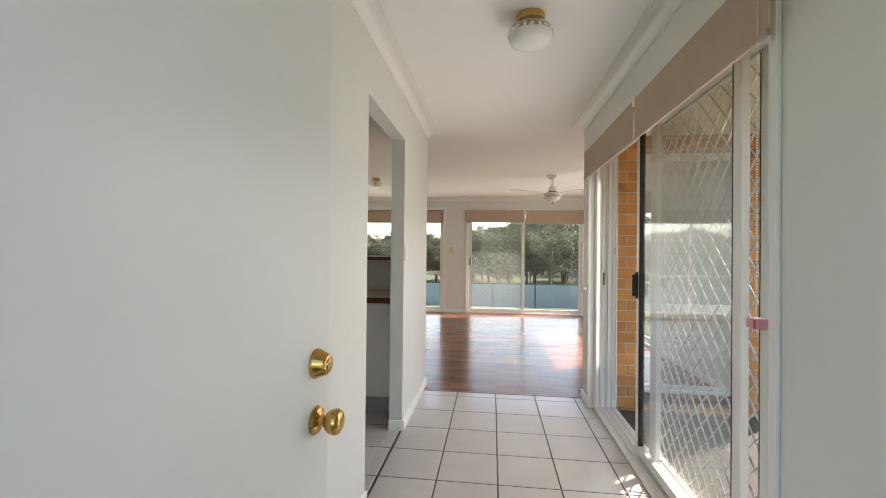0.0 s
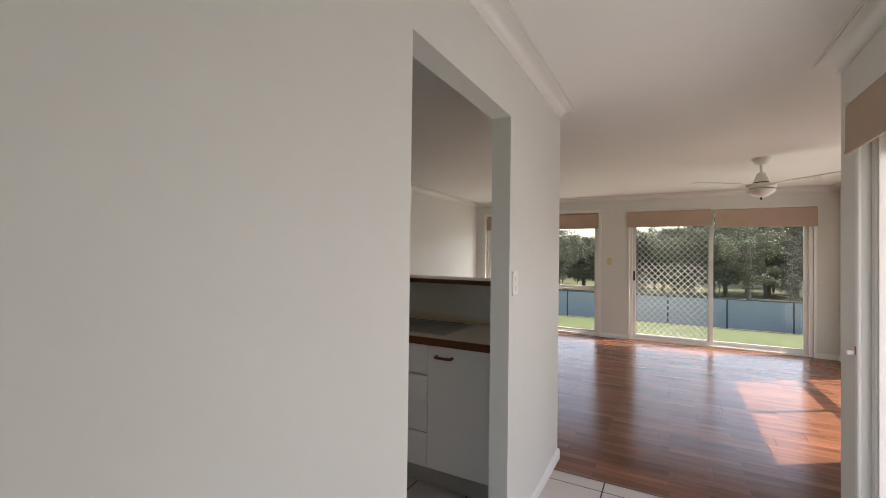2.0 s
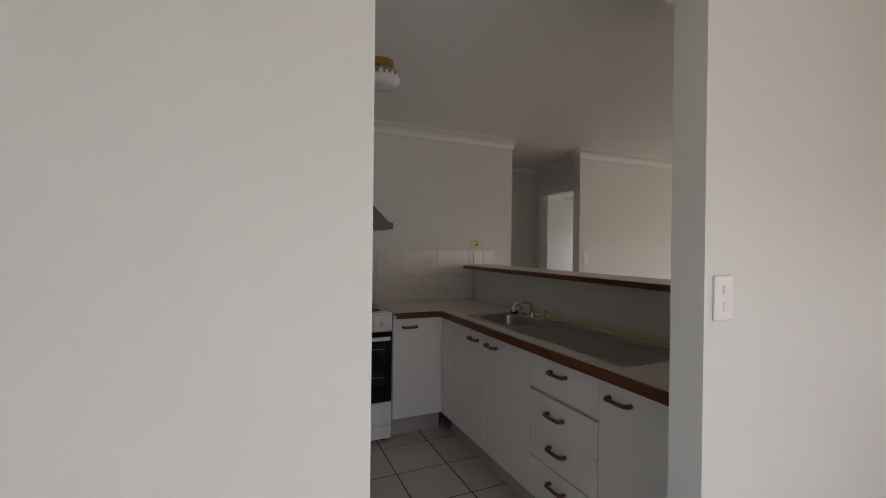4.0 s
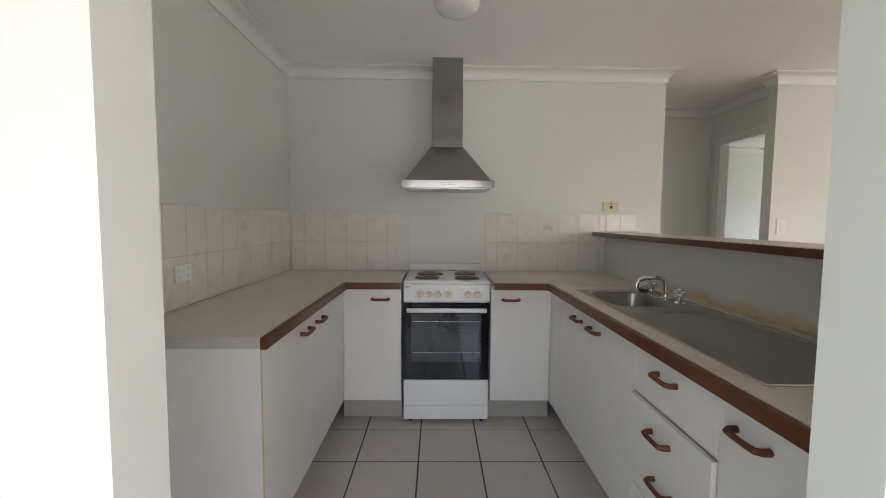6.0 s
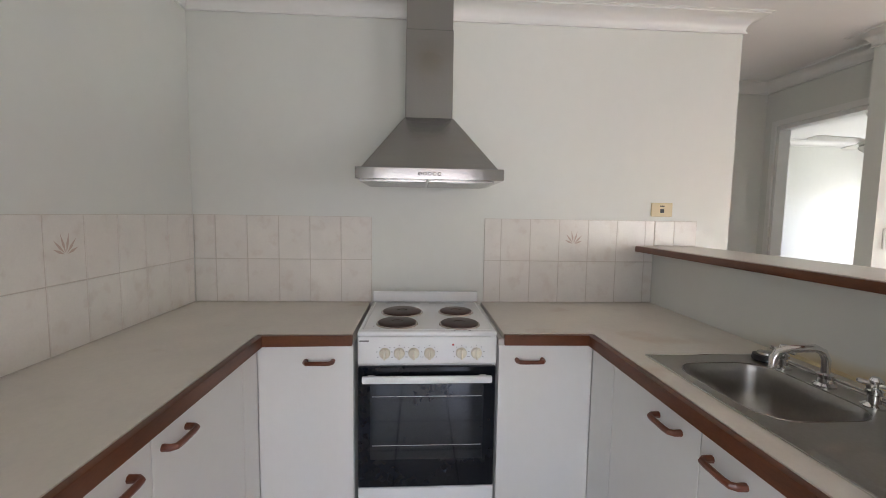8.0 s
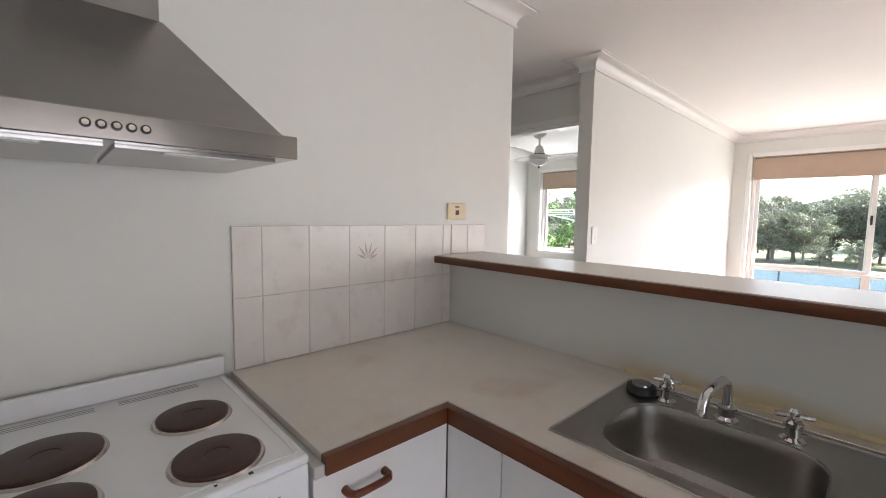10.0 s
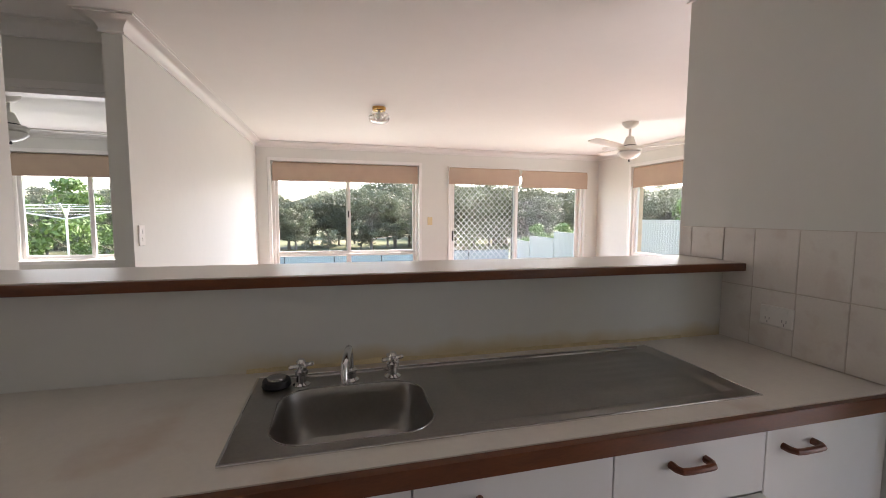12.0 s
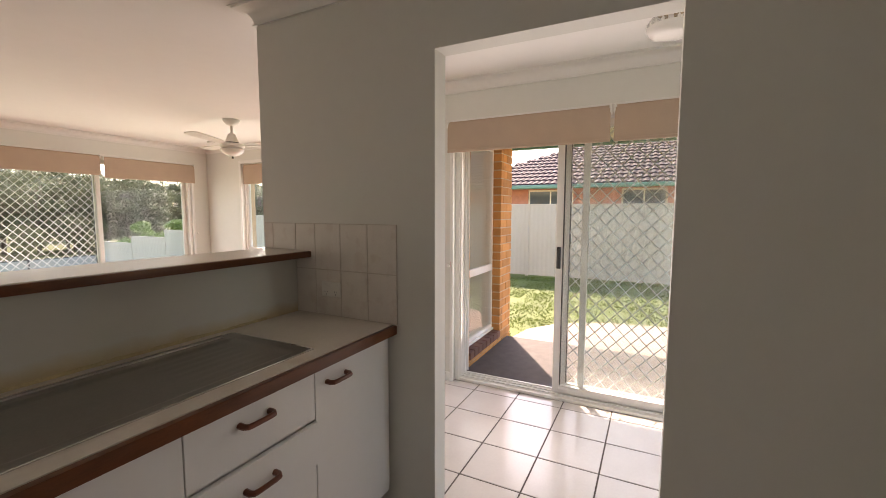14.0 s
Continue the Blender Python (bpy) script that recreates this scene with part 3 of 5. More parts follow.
for k, xo in enumerate((0.036, 0.068, 0.076, 0.112, 0.124, 0.160, 0.186)):
    part("jamb_rib", box(HALL_E + xo, HALL_E + xo + (0.005 if k % 2 else 0.009), 3.564, 3.581, 0.036, 2.02, 0.001), M_ALU, W)
part("latch_plate", box(HALL_E + 0.084, HALL_E + 0.100, 3.574, 3.581, 0.99, 1.09, 0.002), M_BLACK, W)
part("latch_plate", box(HALL_E + 0.172, HALL_E + 0.182, 3.574, 3.581, 1.24, 1.29, 0.002), M_TRACK, W)
blind("hall_roller_blind", "x", 0.690, -1, 2.47, 3.66, 2.075, 1.845, label="tan roller blind over the open half of the door")
blind("hall_roller_blind", "x", 0.690, -1, 1.38, 2.462, 2.075, 1.845, (1.425, 1.05), label="tan roller blind over the screened half of the door")
tg = thing("blind_cord_tag", (0.70, 1.425, 1.05), "small white and red cord safety tag hung on bead chain", "cord tag")
part("tag", box(0.672, 0.704, 1.40, 1.45, 1.035, 1.065, 0.003), M_TAG, tg, "pink plastic tag")
part("warning_strip", box(0.6705, 0.672, 1.404, 1.412, 1.037, 1.063), M_RED, tg, "red warning strip")

tg = thing("blind_cord_tag", (0.71, 3.65, 0.95), "small white and red cord tag beside the hall corner", "cord tag")
part("tag", box(0.690, 0.734, 3.635, 3.66, 0.945, 0.965, 0.003), M_PLASTIC, tg)
part("warning_strip", box(0.715, 0.732, 3.634, 3.635, 0.947, 0.985), M_RED, tg, "red warning strip")
# living room north: window with fixed lower light, then sliding door
W = thing("window_living", (-2.09, LIV_N + 0.1, 0.03), "tall white aluminium window with sliding sashes over fixed panes", "window", kind="structure")
outer_frame(W, "y", LIV_N + 0.05, LIV_N + 0.15, -3.13, -1.05, 0.03, 2.11)
architrave(W, "y", LIV_N, -1, -3.13, -1.05, 0.03, 2.11)
sash(W, "sliding_sash", "y", LIV_N + 0.085, -3.09, -2.06, 0.80, 2.07, 0.04)
sash(W, "sliding_sash", "y", LIV_N + 0.12, -2.12, -1.09, 0.80, 2.07, 0.04)
sash(W, "fixed_light", "y", LIV_N + 0.10, -3.09, -2.09, 0.052, 0.80, 0.035)
sash(W, "fixed_light", "y", LIV_N + 0.10, -2.09, -1.09, 0.052, 0.80, 0.035)
part("transom", box(-3.09, -1.09, LIV_N + 0.055, LIV_N + 0.145, 0.775, 0.80, 0.003), M_ALU, W)
part("latch", box(-2.10, -2.08, LIV_N + 0.055, LIV_N + 0.07, 1.33, 1.43, 0.003), M_BLACK, W)
blind("living_roller_blind", "y", LIV_N + 0.03, -1, -3.125, -1.055, 2.105, 1.845, label="tan roller blind at the head of the window")
W = thing("window_living_slider", (0.6, LIV_N + 0.1, 0), "closed white sliding glass door with diamond grille over one half", "sliding door", kind="structure")
outer_frame(W, "y", LIV_N + 0.03, LIV_N + 0.19, -0.565, 1.765, 0.0, 2.09)
architrave(W, "y", LIV_N, -1, -0.565, 1.765, 0.0, 2.09, 0.03)
sash(W, "glass_leaf", "y", LIV_N + 0.085, -0.525, 0.60, 0.036, 2.05, 0.05)
sash(W, "fixed_leaf", "y", LIV_N + 0.12, 0.54, 1.725, 0.036, 2.05, 0.05)
scr = sash(W, "security_screen", "y", LIV_N + 0.16, -0.525, 0.60, 0.036, 2.05, 0.05, pane=False)
grille(scr, "y", LIV_N + 0.16, -0.475, 0.55, 0.086, 2.0)
pull(W, "y", LIV_N + 0.07, -0.50, 1.05, -1)
blind("living_roller_blind", "y", LIV_N - 0.05, -1, -0.60, 0.575, 2.10, 1.85, label="tan roller blind over the grille half of the door")
blind("living_roller_blind", "y", LIV_N - 0.05, -1, 0.60, 1.80, 2.09, 1.82, label="tan roller blind over the plain half of the door")
# living room east window
W = thing("window_living_east", (LIV_E + 0.07, 6.7, 0.03), "tall white aluminium window with sliding sashes, sun coming in", "window", kind="structure")
outer_frame(W, "x", LIV_E + 0.03, LIV_E + 0.125, 5.55, 7.80, 0.03, 2.10)
architrave(W, "x", LIV_E, -1, 5.55, 7.80, 0.03, 2.10)
sash(W, "sliding_sash", "x", LIV_E + 0.06, 6.64, 7.76, 0.80, 2.06, 0.04)
sash(W, "sliding_sash", "x", LIV_E + 0.095, 5.59, 6.70, 0.80, 2.06, 0.04)
sash(W, "fixed_light", "x", LIV_E + 0.08, 5.59, 6.67, 0.052, 0.80, 0.035)
sash(W, "fixed_light", "x", LIV_E + 0.08, 6.67, 7.76, 0.052, 0.80, 0.035)
part("transom", box(LIV_E + 0.035, LIV_E + 0.12, 5.59, 7.76, 0.775, 0.80, 0.003), M_ALU, W)
blind("living_roller_blind", "x", LIV_E + 0.02, -1, 5.555, 7.795, 2.095, 1.80, label="tan roller blind at the head of the sunny window")
# living room south window, seen in the brick return outside
W = thing("window_living_south", (1.45, LIV_S - 0.08, 0.12), "narrow tall white window set in orange brickwork", "window", kind="structure")
outer_frame(W, "y", 3.70, 3.80, 1.06, 1.95, 0.12, 2.06, 0.022)
sash(W, "upper_sash", "y", 3.735, 1.082, 1.928, 0.80, 2.038, 0.034)
sash(W, "lower_light", "y", 3.735, 1.082, 1.928, 0.142, 0.80, 0.034)
# bedroom window
W = thing("window_bedroom", (-5.3, LIV_N + 0.1, 0.78), "white aluminium sliding bedroom window", "window", kind="structure")
outer_frame(W, "y", LIV_N + 0.05, LIV_N + 0.15, -6.08, -4.55, 0.78, 2.11)
architrave(W, "y", LIV_N, -1, -6.08, -4.55, 0.78, 2.11, foot=True)
sash(W, "sliding_sash", "y", LIV_N + 0.085, -6.04, -5.26, 0.80, 2.07, 0.04)
sash(W, "sliding_sash", "y", LIV_N + 0.12, -5.33, -4.59, 0.80, 2.07, 0.04)
blind("bedroom_roller_blind", "y", LIV_N + 0.03, -1, -6.075, -4.555, 2.105, 1.83, label="tan roller blind at the head of the bedroom window")

# ---- doors ----
D = thing("door_bedroom_frame", (-3.75, PASS_N, 0), "white timber door frame with no door in view", "door frame", kind="structure")
architrave(D, "y", PASS_N, -1, -4.19, -3.46, 0.0, 2.035, 0.04)
bm = box(-4.192, -4.172, PASS_N + 0.001, PASS_N + 0.089, 0, 2.033)
box(-3.485, -3.458, PASS_N + 0.001, PASS_N + 0.089, 0, 2.033, bm=bm)
box(-4.172, -3.485, PASS_N + 0.001, PASS_N + 0.089, 2.008, 2.037, bm=bm)
part("jamb_lining", bm, M_TRIM, D)

FD = thing("door_front", (-0.50, HALL_S + 0.01, 0), "open white flush front door with brass knob and deadbolt", "door", kind="structure")
leaf = part("leaf", box(-0.538, -0.50, HALL_S + 0.01, HALL_S + 0.875, 0.012, 2.045, 0.002), M_DOOR, FD)
KY = HALL_S + 0.81
rose = [(0, 0), (0.032, 0), (0.033, 0.004), (0.028, 0.010), (0.013, 0.014), (0.012, 0.024), (0.016, 0.028), (0.022, 0.032), (0.027, 0.039), (0.029, 0.047), (0.0285, 0.055), (0.025, 0.061), (0.018, 0.065), (0.010, 0.066), (0, 0.066)]
part("knob", lathe(rose, (-0.50, KY, 0.848), 48, (1, 0, 0)), M_BRASS, FD, "round polished brass knob")
bolt = [(0, 0), (0.034, 0), (0.034, 0.006), (0.023, 0.030), (0.021, 0.032), (0.014, 0.033), (0.013, 0.036), (0, 0.036)]
part("deadbolt", lathe(bolt, (-0.50, KY, 0.979), 48, (1, 0, 0)), M_BRASS, FD, "polished brass deadbolt cylinder")
part("latch_plate", box(-0.530, -0.508, HALL_S + 0.8745, HALL_S + 0.8765, 0.818, 0.878), M_BRASS, FD)
FD.rotation_euler = (0, 0, radians(-3.2))
D = thing("door_front_frame", (-0.08, HALL_S - 0.1, 0), "white timber front door frame", "door frame", kind="structure")
bm = box(-0.528, -0.515, HALL_S - 0.20, HALL_S - 0.002, 0, 2.04)
box(0.335, 0.358, HALL_S - 0.20, HALL_S - 0.002, 0, 2.04, bm=bm)
box(-0.515, 0.335, HALL_S - 0.20, HALL_S - 0.002, 2.047, 2.058, bm=bm)
part("jamb_lining", bm, M_TRIM, D)


# ---- kitchen cabinets ----
def handle(parent, axis, c, u, z, side, w=0.10, upright=False):
    """A turned timber D handle."""
    pts = []
    for s, d in ((-1, 0), (-1, 0.6), (-0.86, 0.92), (-0.5, 1), (0, 1), (0.5, 1), (0.86, 0.92), (1, 0.6), (1, 0)):
        o = s * w / 2
        pts.append(place(axis, c + side * d * 0.032, u if upright else u + o, z + o if upright else z))
    r = [0.0095, 0.009, 0.0085, 0.008, 0.0078, 0.008, 0.0085, 0.009, 0.0095]
    return part("handle", tube(pts, r, 8), M_HANDLE, parent, "red-brown timber handle")


def cabinet(name, axis, c, side, u0, u1, back, fronts, label, z0=0.145, z1=0.852, low=0.0):
    """A base unit: carcass, kickboard, and fronts (u0, u1, z0, z1, handle u, handle z, kind)."""
    u = thing(name, place(axis, c, (u0 + u1) / 2, 0), label, "cabinet", "kitchen base cabinets")
    inn = c - side * 0.018
    part("body", obox(axis, inn - side * 0.0005, back, u0 + 0.001, u1 - 0.001, z0 - 0.003, z1 - low), M_LAM, u)
    part("kickboard", obox(axis, c - side * 0.085, c - side * 0.10, u0, u1, 0.001, z0 - 0.004), M_KICK, u, "grey kickboard")
    for a, b, lo, hi, hu, hz, kind, *ajar in fronts:
        out = side * (ajar[0] if ajar else 0.0)
        f = part(kind, obox(axis, inn + out, c + out, a + 0.0018, b - 0.0018, lo + 0.0018, hi - 0.0018, 0.0012), M_LAM, u)
        if ajar:
            part("drawer_box", obox(axis, inn - side * 0.002, inn + out - side * 0.0005, a + 0.03, b - 0.03, lo + 0.012, hi - 0.03), M_EDGE, f, "grey drawer side")
        if hu is not None:
            handle(f, axis, c + out, hu, hz, side)
    return u


NF, SF, WF = 3.206, 1.92, -2.75    # faces of cabinet doors
HZ = 0.788
cabinet("kitchen_cabinet", "y", NF, -1, -2.75, -2.125, BAR, [(-2.75, -2.57, 0.145, 0.852, None, None, "filler"), (-2.57, -2.125, 0.145, 0.852, -2.25, HZ, "door")], "white laminate sink cabinet door with timber handle", low=0.13)
cabinet("kitchen_cabinet", "y", NF, -1, -2.125, -1.665, BAR, [(-2.125, -1.665, 0.145, 0.852, -2.035, HZ, "door")], "white laminate sink cabinet beside the drawers", low=0.13)
cabinet("drawer_cabinet", "y", NF, -1, -1.665, -1.222, BAR, [(-1.665, -1.222, 0.675, 0.852, -1.46, 0.79, "drawer"), (-1.665, -1.222, 0.520, 0.672, -1.46, 0.60, "drawer", 0.014), (-1.665, -1.222, 0.345, 0.517, -1.46, 0.44, "drawer"), (-1.665, -1.222, 0.145, 0.342, -1.46, 0.275, "drawer")], "white laminate bank of four drawers with timber handles")
cabinet("kitchen_cabinet", "y", NF, -1, -1.222, KIT_E - 0.002, BAR, [(-1.222, KIT_E - 0.03, 0.145, 0.852, -1.115, HZ, "door")], "white laminate cabinet below the draining board")
cabinet("corner_cabinet", "x", WF, 1, 2.832, NF + 0.018, KIT_W, [(2.832, NF, 0.145, 0.852, 2.955, HZ, "door")], "white laminate corner cabinet beside the stove")
cabinet("corner_cabinet", "x", WF, 1, SF - 0.018, 2.278, KIT_W, [(SF, 2.278, 0.145, 0.852, 2.15, HZ, "door")], "white laminate corner cabinet on the other side of stove")
cabinet("kitchen_cabinet", "y", SF, 1, -2.75, -2.135, KIT_S, [(-2.75, -2.62, 0.145, 0.852, None, None, "filler"), (-2.62, -2.135, 0.145, 0.852, -2.225, HZ, "door")], "white laminate cabinet door next to inner corner")
E1 = cabinet("kitchen_cabinet", "y", SF, 1, -2.135, -1.577, KIT_S, [(-2.135, -1.572, 0.145, 0.852, -2.01, HZ, "door")], "white laminate end cabinet at the end of worktop")
part("end_panel", box(-1.5765, -1.559, KIT_S + 0.001, SF - 0.001, 0.001, 0.852, 0.001), M_LAM, E1)
part("edge_strip", box(-1.571, -1.560, SF - 0.0008, SF + 0.0008, 0.001, 0.852), M_BEIGE, E1, "yellowed edge strip")

# worktops with timber nosing
TZ0, TT = COUNTER - 0.038, COUNTER
wt = thing("worktop_south", (-2.4, 1.7, TZ0), "beige laminate worktop with timber edge, worn", "worktop")
part("top", prism([(KIT_W + 0.001, KIT_S + 0.001), (-1.549, KIT_S + 0.001), (-1.549, SF + 0.004), (WF + 0.002, SF + 0.004), (WF + 0.002, 2.275), (KIT_W + 0.001, 2.275)], TZ0, TT), M_TOP, wt)
bm = prism([(-1.549, SF + 0.004), (-1.549, SF + 0.026), (WF + 0.024, SF + 0.026), (WF + 0.024, 2.275), (WF + 0.002, 2.275), (WF + 0.002, SF + 0.004)][::-1], TZ0 - 0.004, TT - 0.0015, bev=0.004)
part("timber_edge", bm, M_TIMBER, wt, "red-brown rounded timber edge")
part("end_strip", box(-1.549, -1.5465, KIT_S + 0.002, SF + 0.003, TZ0, TT - 0.001), M_EDGE, wt, "grey laminate end strip")
wt = thing("worktop_north", (-2.0, 3.5, TZ0), "beige laminate sink worktop with timber edge, stained", "worktop")
SX0, SX1, SY0, SY1 = -2.485, -1.165, 3.272, 3.705   # sink cutout


def slab(xs, ys, inside, z0, z1):
    """A welded flat slab over the cells of a plan grid for which inside(x, y) holds."""
    bm, vert = bmesh.new(), {}

    def v(x, y, z):
        if (x, y, z) not in vert:
            vert[(x, y, z)] = bm.verts.new((x, y, z))
        return vert[(x, y, z)]

    full = lambda i, j: 0 <= i < len(xs) - 1 and 0 <= j < len(ys) - 1 and inside((xs[i] + xs[i + 1]) / 2, (ys[j] + ys[j + 1]) / 2)
    for i in range(len(xs) - 1):
        for j in range(len(ys) - 1):
            if full(i, j):
                a, b, c, d = xs[i], xs[i + 1], ys[j], ys[j + 1]
                for z in (z0, z1):
                    bm.faces.new((v(a, c, z), v(b, c, z), v(b, d, z), v(a, d, z)))
                for (di, dj), (p, q) in (((-1, 0), ((a, c), (a, d))), ((1, 0), ((b, c), (b, d))), ((0, -1), ((a, c), (b, c))), ((0, 1), ((a, d), (b, d)))):
                    if not full(i + di, j + dj):
                        bm.faces.new((v(*p, z0), v(*q, z0), v(*q, z1), v(*p, z1)))
    bmesh.ops.recalc_face_normals(bm, faces=bm.faces)
    return bm


bm = slab([KIT_W + 0.001, WF + 0.002, SX0 + 0.02, SX1 - 0.02, KIT_E - 0.001], [2.850, NF - 0.004, SY0 + 0.02, SY1 - 0.02, BAR - 0.001],
          lambda x, y: (x < WF or y > NF - 0.004) and not (SX0 + 0.02 < x < SX1 - 0.02 and SY0 + 0.02 < y < SY1 - 0.02), TZ0, TT)
part("top", bm, M_TOP, wt)
bm = prism([(WF + 0.002, 2.850), (WF + 0.024, 2.850), (WF + 0.024, NF - 0.026), (KIT_E - 0.001, NF - 0.026), (KIT_E - 0.001, NF - 0.004), (WF + 0.002, NF - 0.004)], TZ0 - 0.004, TT - 0.0015, bev=0.004)
part("timber_edge", bm, M_TIMBER, wt, "red-brown rounded timber edge")
part("end_strip", box(KIT_W + 0.003, WF + 0.020, 2.827, 2.8495, TZ0 - 0.004, TT - 0.016, 0.002), M_EDGE, wt, "grey end strip")
bm = bmesh.new()
rnd_ = random.Random(5)
prev = None
for k in range(81):
    x = -2.53 + 1.58 * k / 80
    h_ = 0.010 + 0.012 * noise.noise(Vector((x * 4, 0, 0))) + 0.004 * rnd_.random()
    cur = [bm.verts.new((x, BAR - 0.0008, TT + 0.0005)), bm.verts.new((x, BAR - 0.006 - 0.002 * rnd_.random(), TT + 0.0008)), bm.verts.new((x, BAR - 0.0016, TT + max(h_, 0.004)))]
    if prev:
        for i in range(3):
            bm.faces.new((prev[i], prev[(i + 1) % 3], cur[(i + 1) % 3], cur[i]))
    prev = cur
bmesh.ops.recalc_face_normals(bm, faces=bm.faces)
part("sealant_line", bm, M_SEAL, wt, "yellowed sealant along the wall")

# breakfast bar ledge
lg = thing("bar_ledge", (-2.0, 3.8, LEDGE - 0.028), "pale laminate breakfast bar ledge with timber front edge", "bar ledge")
part("top", box(KIT_W + 0.001, KIT_E - 0.001, BAR - 0.078, 3.99, LEDGE - 0.028, LEDGE), M_LEDGE, lg)
part("timber_edge", box(KIT_W + 0.001, KIT_E - 0.001, BAR - 0.10, BAR - 0.078, LEDGE - 0.031, LEDGE - 0.001, 0.004, seg=2), M_TIMBER, lg, "red-brown rounded timber edge")

# ---- sink and taps ----
def rounded(x0, x1, y0, y1, r, n=6):
    out = []
    for cx, cy, a0 in ((x1 - r, y0 + r, -90), (x1 - r, y1 - r, 0), (x0 + r, y1 - r, 90), (x0 + r, y0 + r, 180)):
        for k in range(n + 1):
            a = radians(a0 + 90 * k / n)
            out.append((cx + r * math.cos(a), cy + r * math.sin(a)))
    return out


sk = thing("kitchen_sink", (-1.8, 3.48, TT), "stainless steel single bowl sink with long draining board", "sink")
bm = bmesh.new()
RIM = TT + 0.004
outer = [(SX0, SY0), (SX1, SY0), (SX1, SY1), (SX0, SY1)]
BX0, BX1, BY0, BY1 = -2.412, -2.040, 3.302, 3.594
hole = rounded(BX0, BX1, BY0, BY1, 0.085)
m = len(hole)
# deck: radial fan between the bowl's rim and the sheet, split so that faces stay flat
ring_o = []
for hx, hy in hole:
    cx, cy = (BX0 + BX1) / 2, (BY0 + BY1) / 2
    dx, dy = hx - cx, hy - cy
    tx = ((-1.98 if dx > 0 else SX0) - cx) / dx if abs(dx) > 1e-6 else 1e9
    ty = ((SY1 if dy > 0 else SY0) - cy) / dy if abs(dy) > 1e-6 else 1e9
    s = min(tx, ty)
    ring_o.append((cx + dx * s, cy + dy * s))
vo = [bm.verts.new((x, y, RIM)) for x, y in ring_o]
vh = [bm.verts.new((x, y, RIM)) for x, y in hole]
for i in range(m):
    j = (i + 1) % m
    bm.faces.new((vo[i], vo[j], vh[j], vh[i]))
for (cx, cy) in ((-1.98, SY0), (-1.98, SY1), (SX0, SY1), (SX0, SY0)):
    near = sorted(range(m), key=lambda i: (ring_o[i][0] - cx) ** 2 + (ring_o[i][1] - cy) ** 2)[:2]
    i, j = sorted(near)
    if j - i > 1:
        i, j = j, i
    bm.faces.new((vo[i], bm.verts.new((cx, cy, RIM)), vo[j]))
prev = [bm.verts.new((x, y, RIM)) for x, y in hole]
for off, dz in ((0.002, -0.004), (0.006, -0.03), (0.010, -0.075), (0.016, -0.105), (0.026, -0.127), (0.042, -0.141), (0.065, -0.1485), (0.095, -0.152), (0.125, -0.153)):
    ring = [bm.verts.new((x, y, RIM + dz)) for x, y in rounded(BX0 + off, BX1 - off, BY0 + off, BY1 - off, min(max(0.085 - off * 0.4, 0.03), (BY1 - BY0) / 2 - off - 0.002))]
    for i in range(m):
        j = (i + 1) % m
        bm.faces.new((prev[i], prev[j], ring[j], ring[i]))
    prev = ring
bm.faces.new(prev)
bmesh.ops.recalc_face_normals(bm, faces=bm.faces)
for f in bm.faces:
    if f.normal.z < -0.5:
        f.normal_flip()
part("bowl", bm, M_SINK, sk, "satin steel bowl")
# draining board: sheet pressed with shallow grooves
bm = bmesh.new()
nx, ny = 90, 60
grid = []
for i in range(nx + 1):
    col = []
    for j in range(ny + 1):
        x = -1.98 + (SX1 + 1.98) * i / nx
        y = SY0 + (SY1 - SY0) * j / ny
        inx = min(1.0, max(0.0, (x + 1.955) / 0.02), max(0.0, (SX1 - 0.05 - x) / 0.02))
        iny = min(1.0, max(0.0, (y - SY0 - 0.03) / 0.015), max(0.0, (SY1 - 0.065 - y) / 0.015))
        dip = -0.006 * inx * iny
        rib = min(1.0, max(0.0, (x + 1.55) / 0.06), max(0.0, (SX1 - 0.09 - x) / 0.05)) if SY0 + 0.06 < y < SY1 - 0.09 else 0.0
        col.append(bm.verts.new((x, y, RIM + dip + 0.0006 * rib * math.sin((y - SY0) * 2 * math.pi / 0.044))))
    grid.append(col)
for i in range(nx):
    for j in range(ny):
        bm.faces.new((grid[i][j], grid[i + 1][j], grid[i + 1][j + 1], grid[i][j + 1]))
part("draining_board", bm, M_SINK, sk, "ribbed steel draining board")
bm = box(SX0 - 0.004, SX1 + 0.004, SY0 - 0.006, SY0, TT + 0.0005, RIM + 0.001, 0.001)
box(SX0 - 0.004, SX1 + 0.004, SY1, SY1 + 0.006, TT + 0.0005, RIM + 0.001, 0.001, bm)
box(SX0 - 0.006, SX0, SY0, SY1, TT + 0.0005, RIM + 0.001, 0.001, bm)
box(SX1, SX1 + 0.006, SY0, SY1, TT + 0.0005, RIM + 0.001, 0.001, bm)
part("rolled_rim", bm, M_CHROME, sk, "bright rolled rim")
part("bowl_rim", tube([(x, y, RIM) for x, y in hole + hole[:1]], 0.0018, 8), M_STEEL, sk)
part("back_ridge", tube([(-2.44, SY1 - 0.022, RIM - 0.003), (-1.22, SY1 - 0.022, RIM - 0.003)], 0.0105, 12), M_STEEL, sk)
part("drain", lathe([(0, 0.001), (0.012, 0.001), (0.028, 0.003), (0.032, 0.0015), (0.032, 0)], ((BX0 + BX1) / 2, (BY0 + BY1) / 2, RIM - 0.153), 24), M_CHROME, sk)

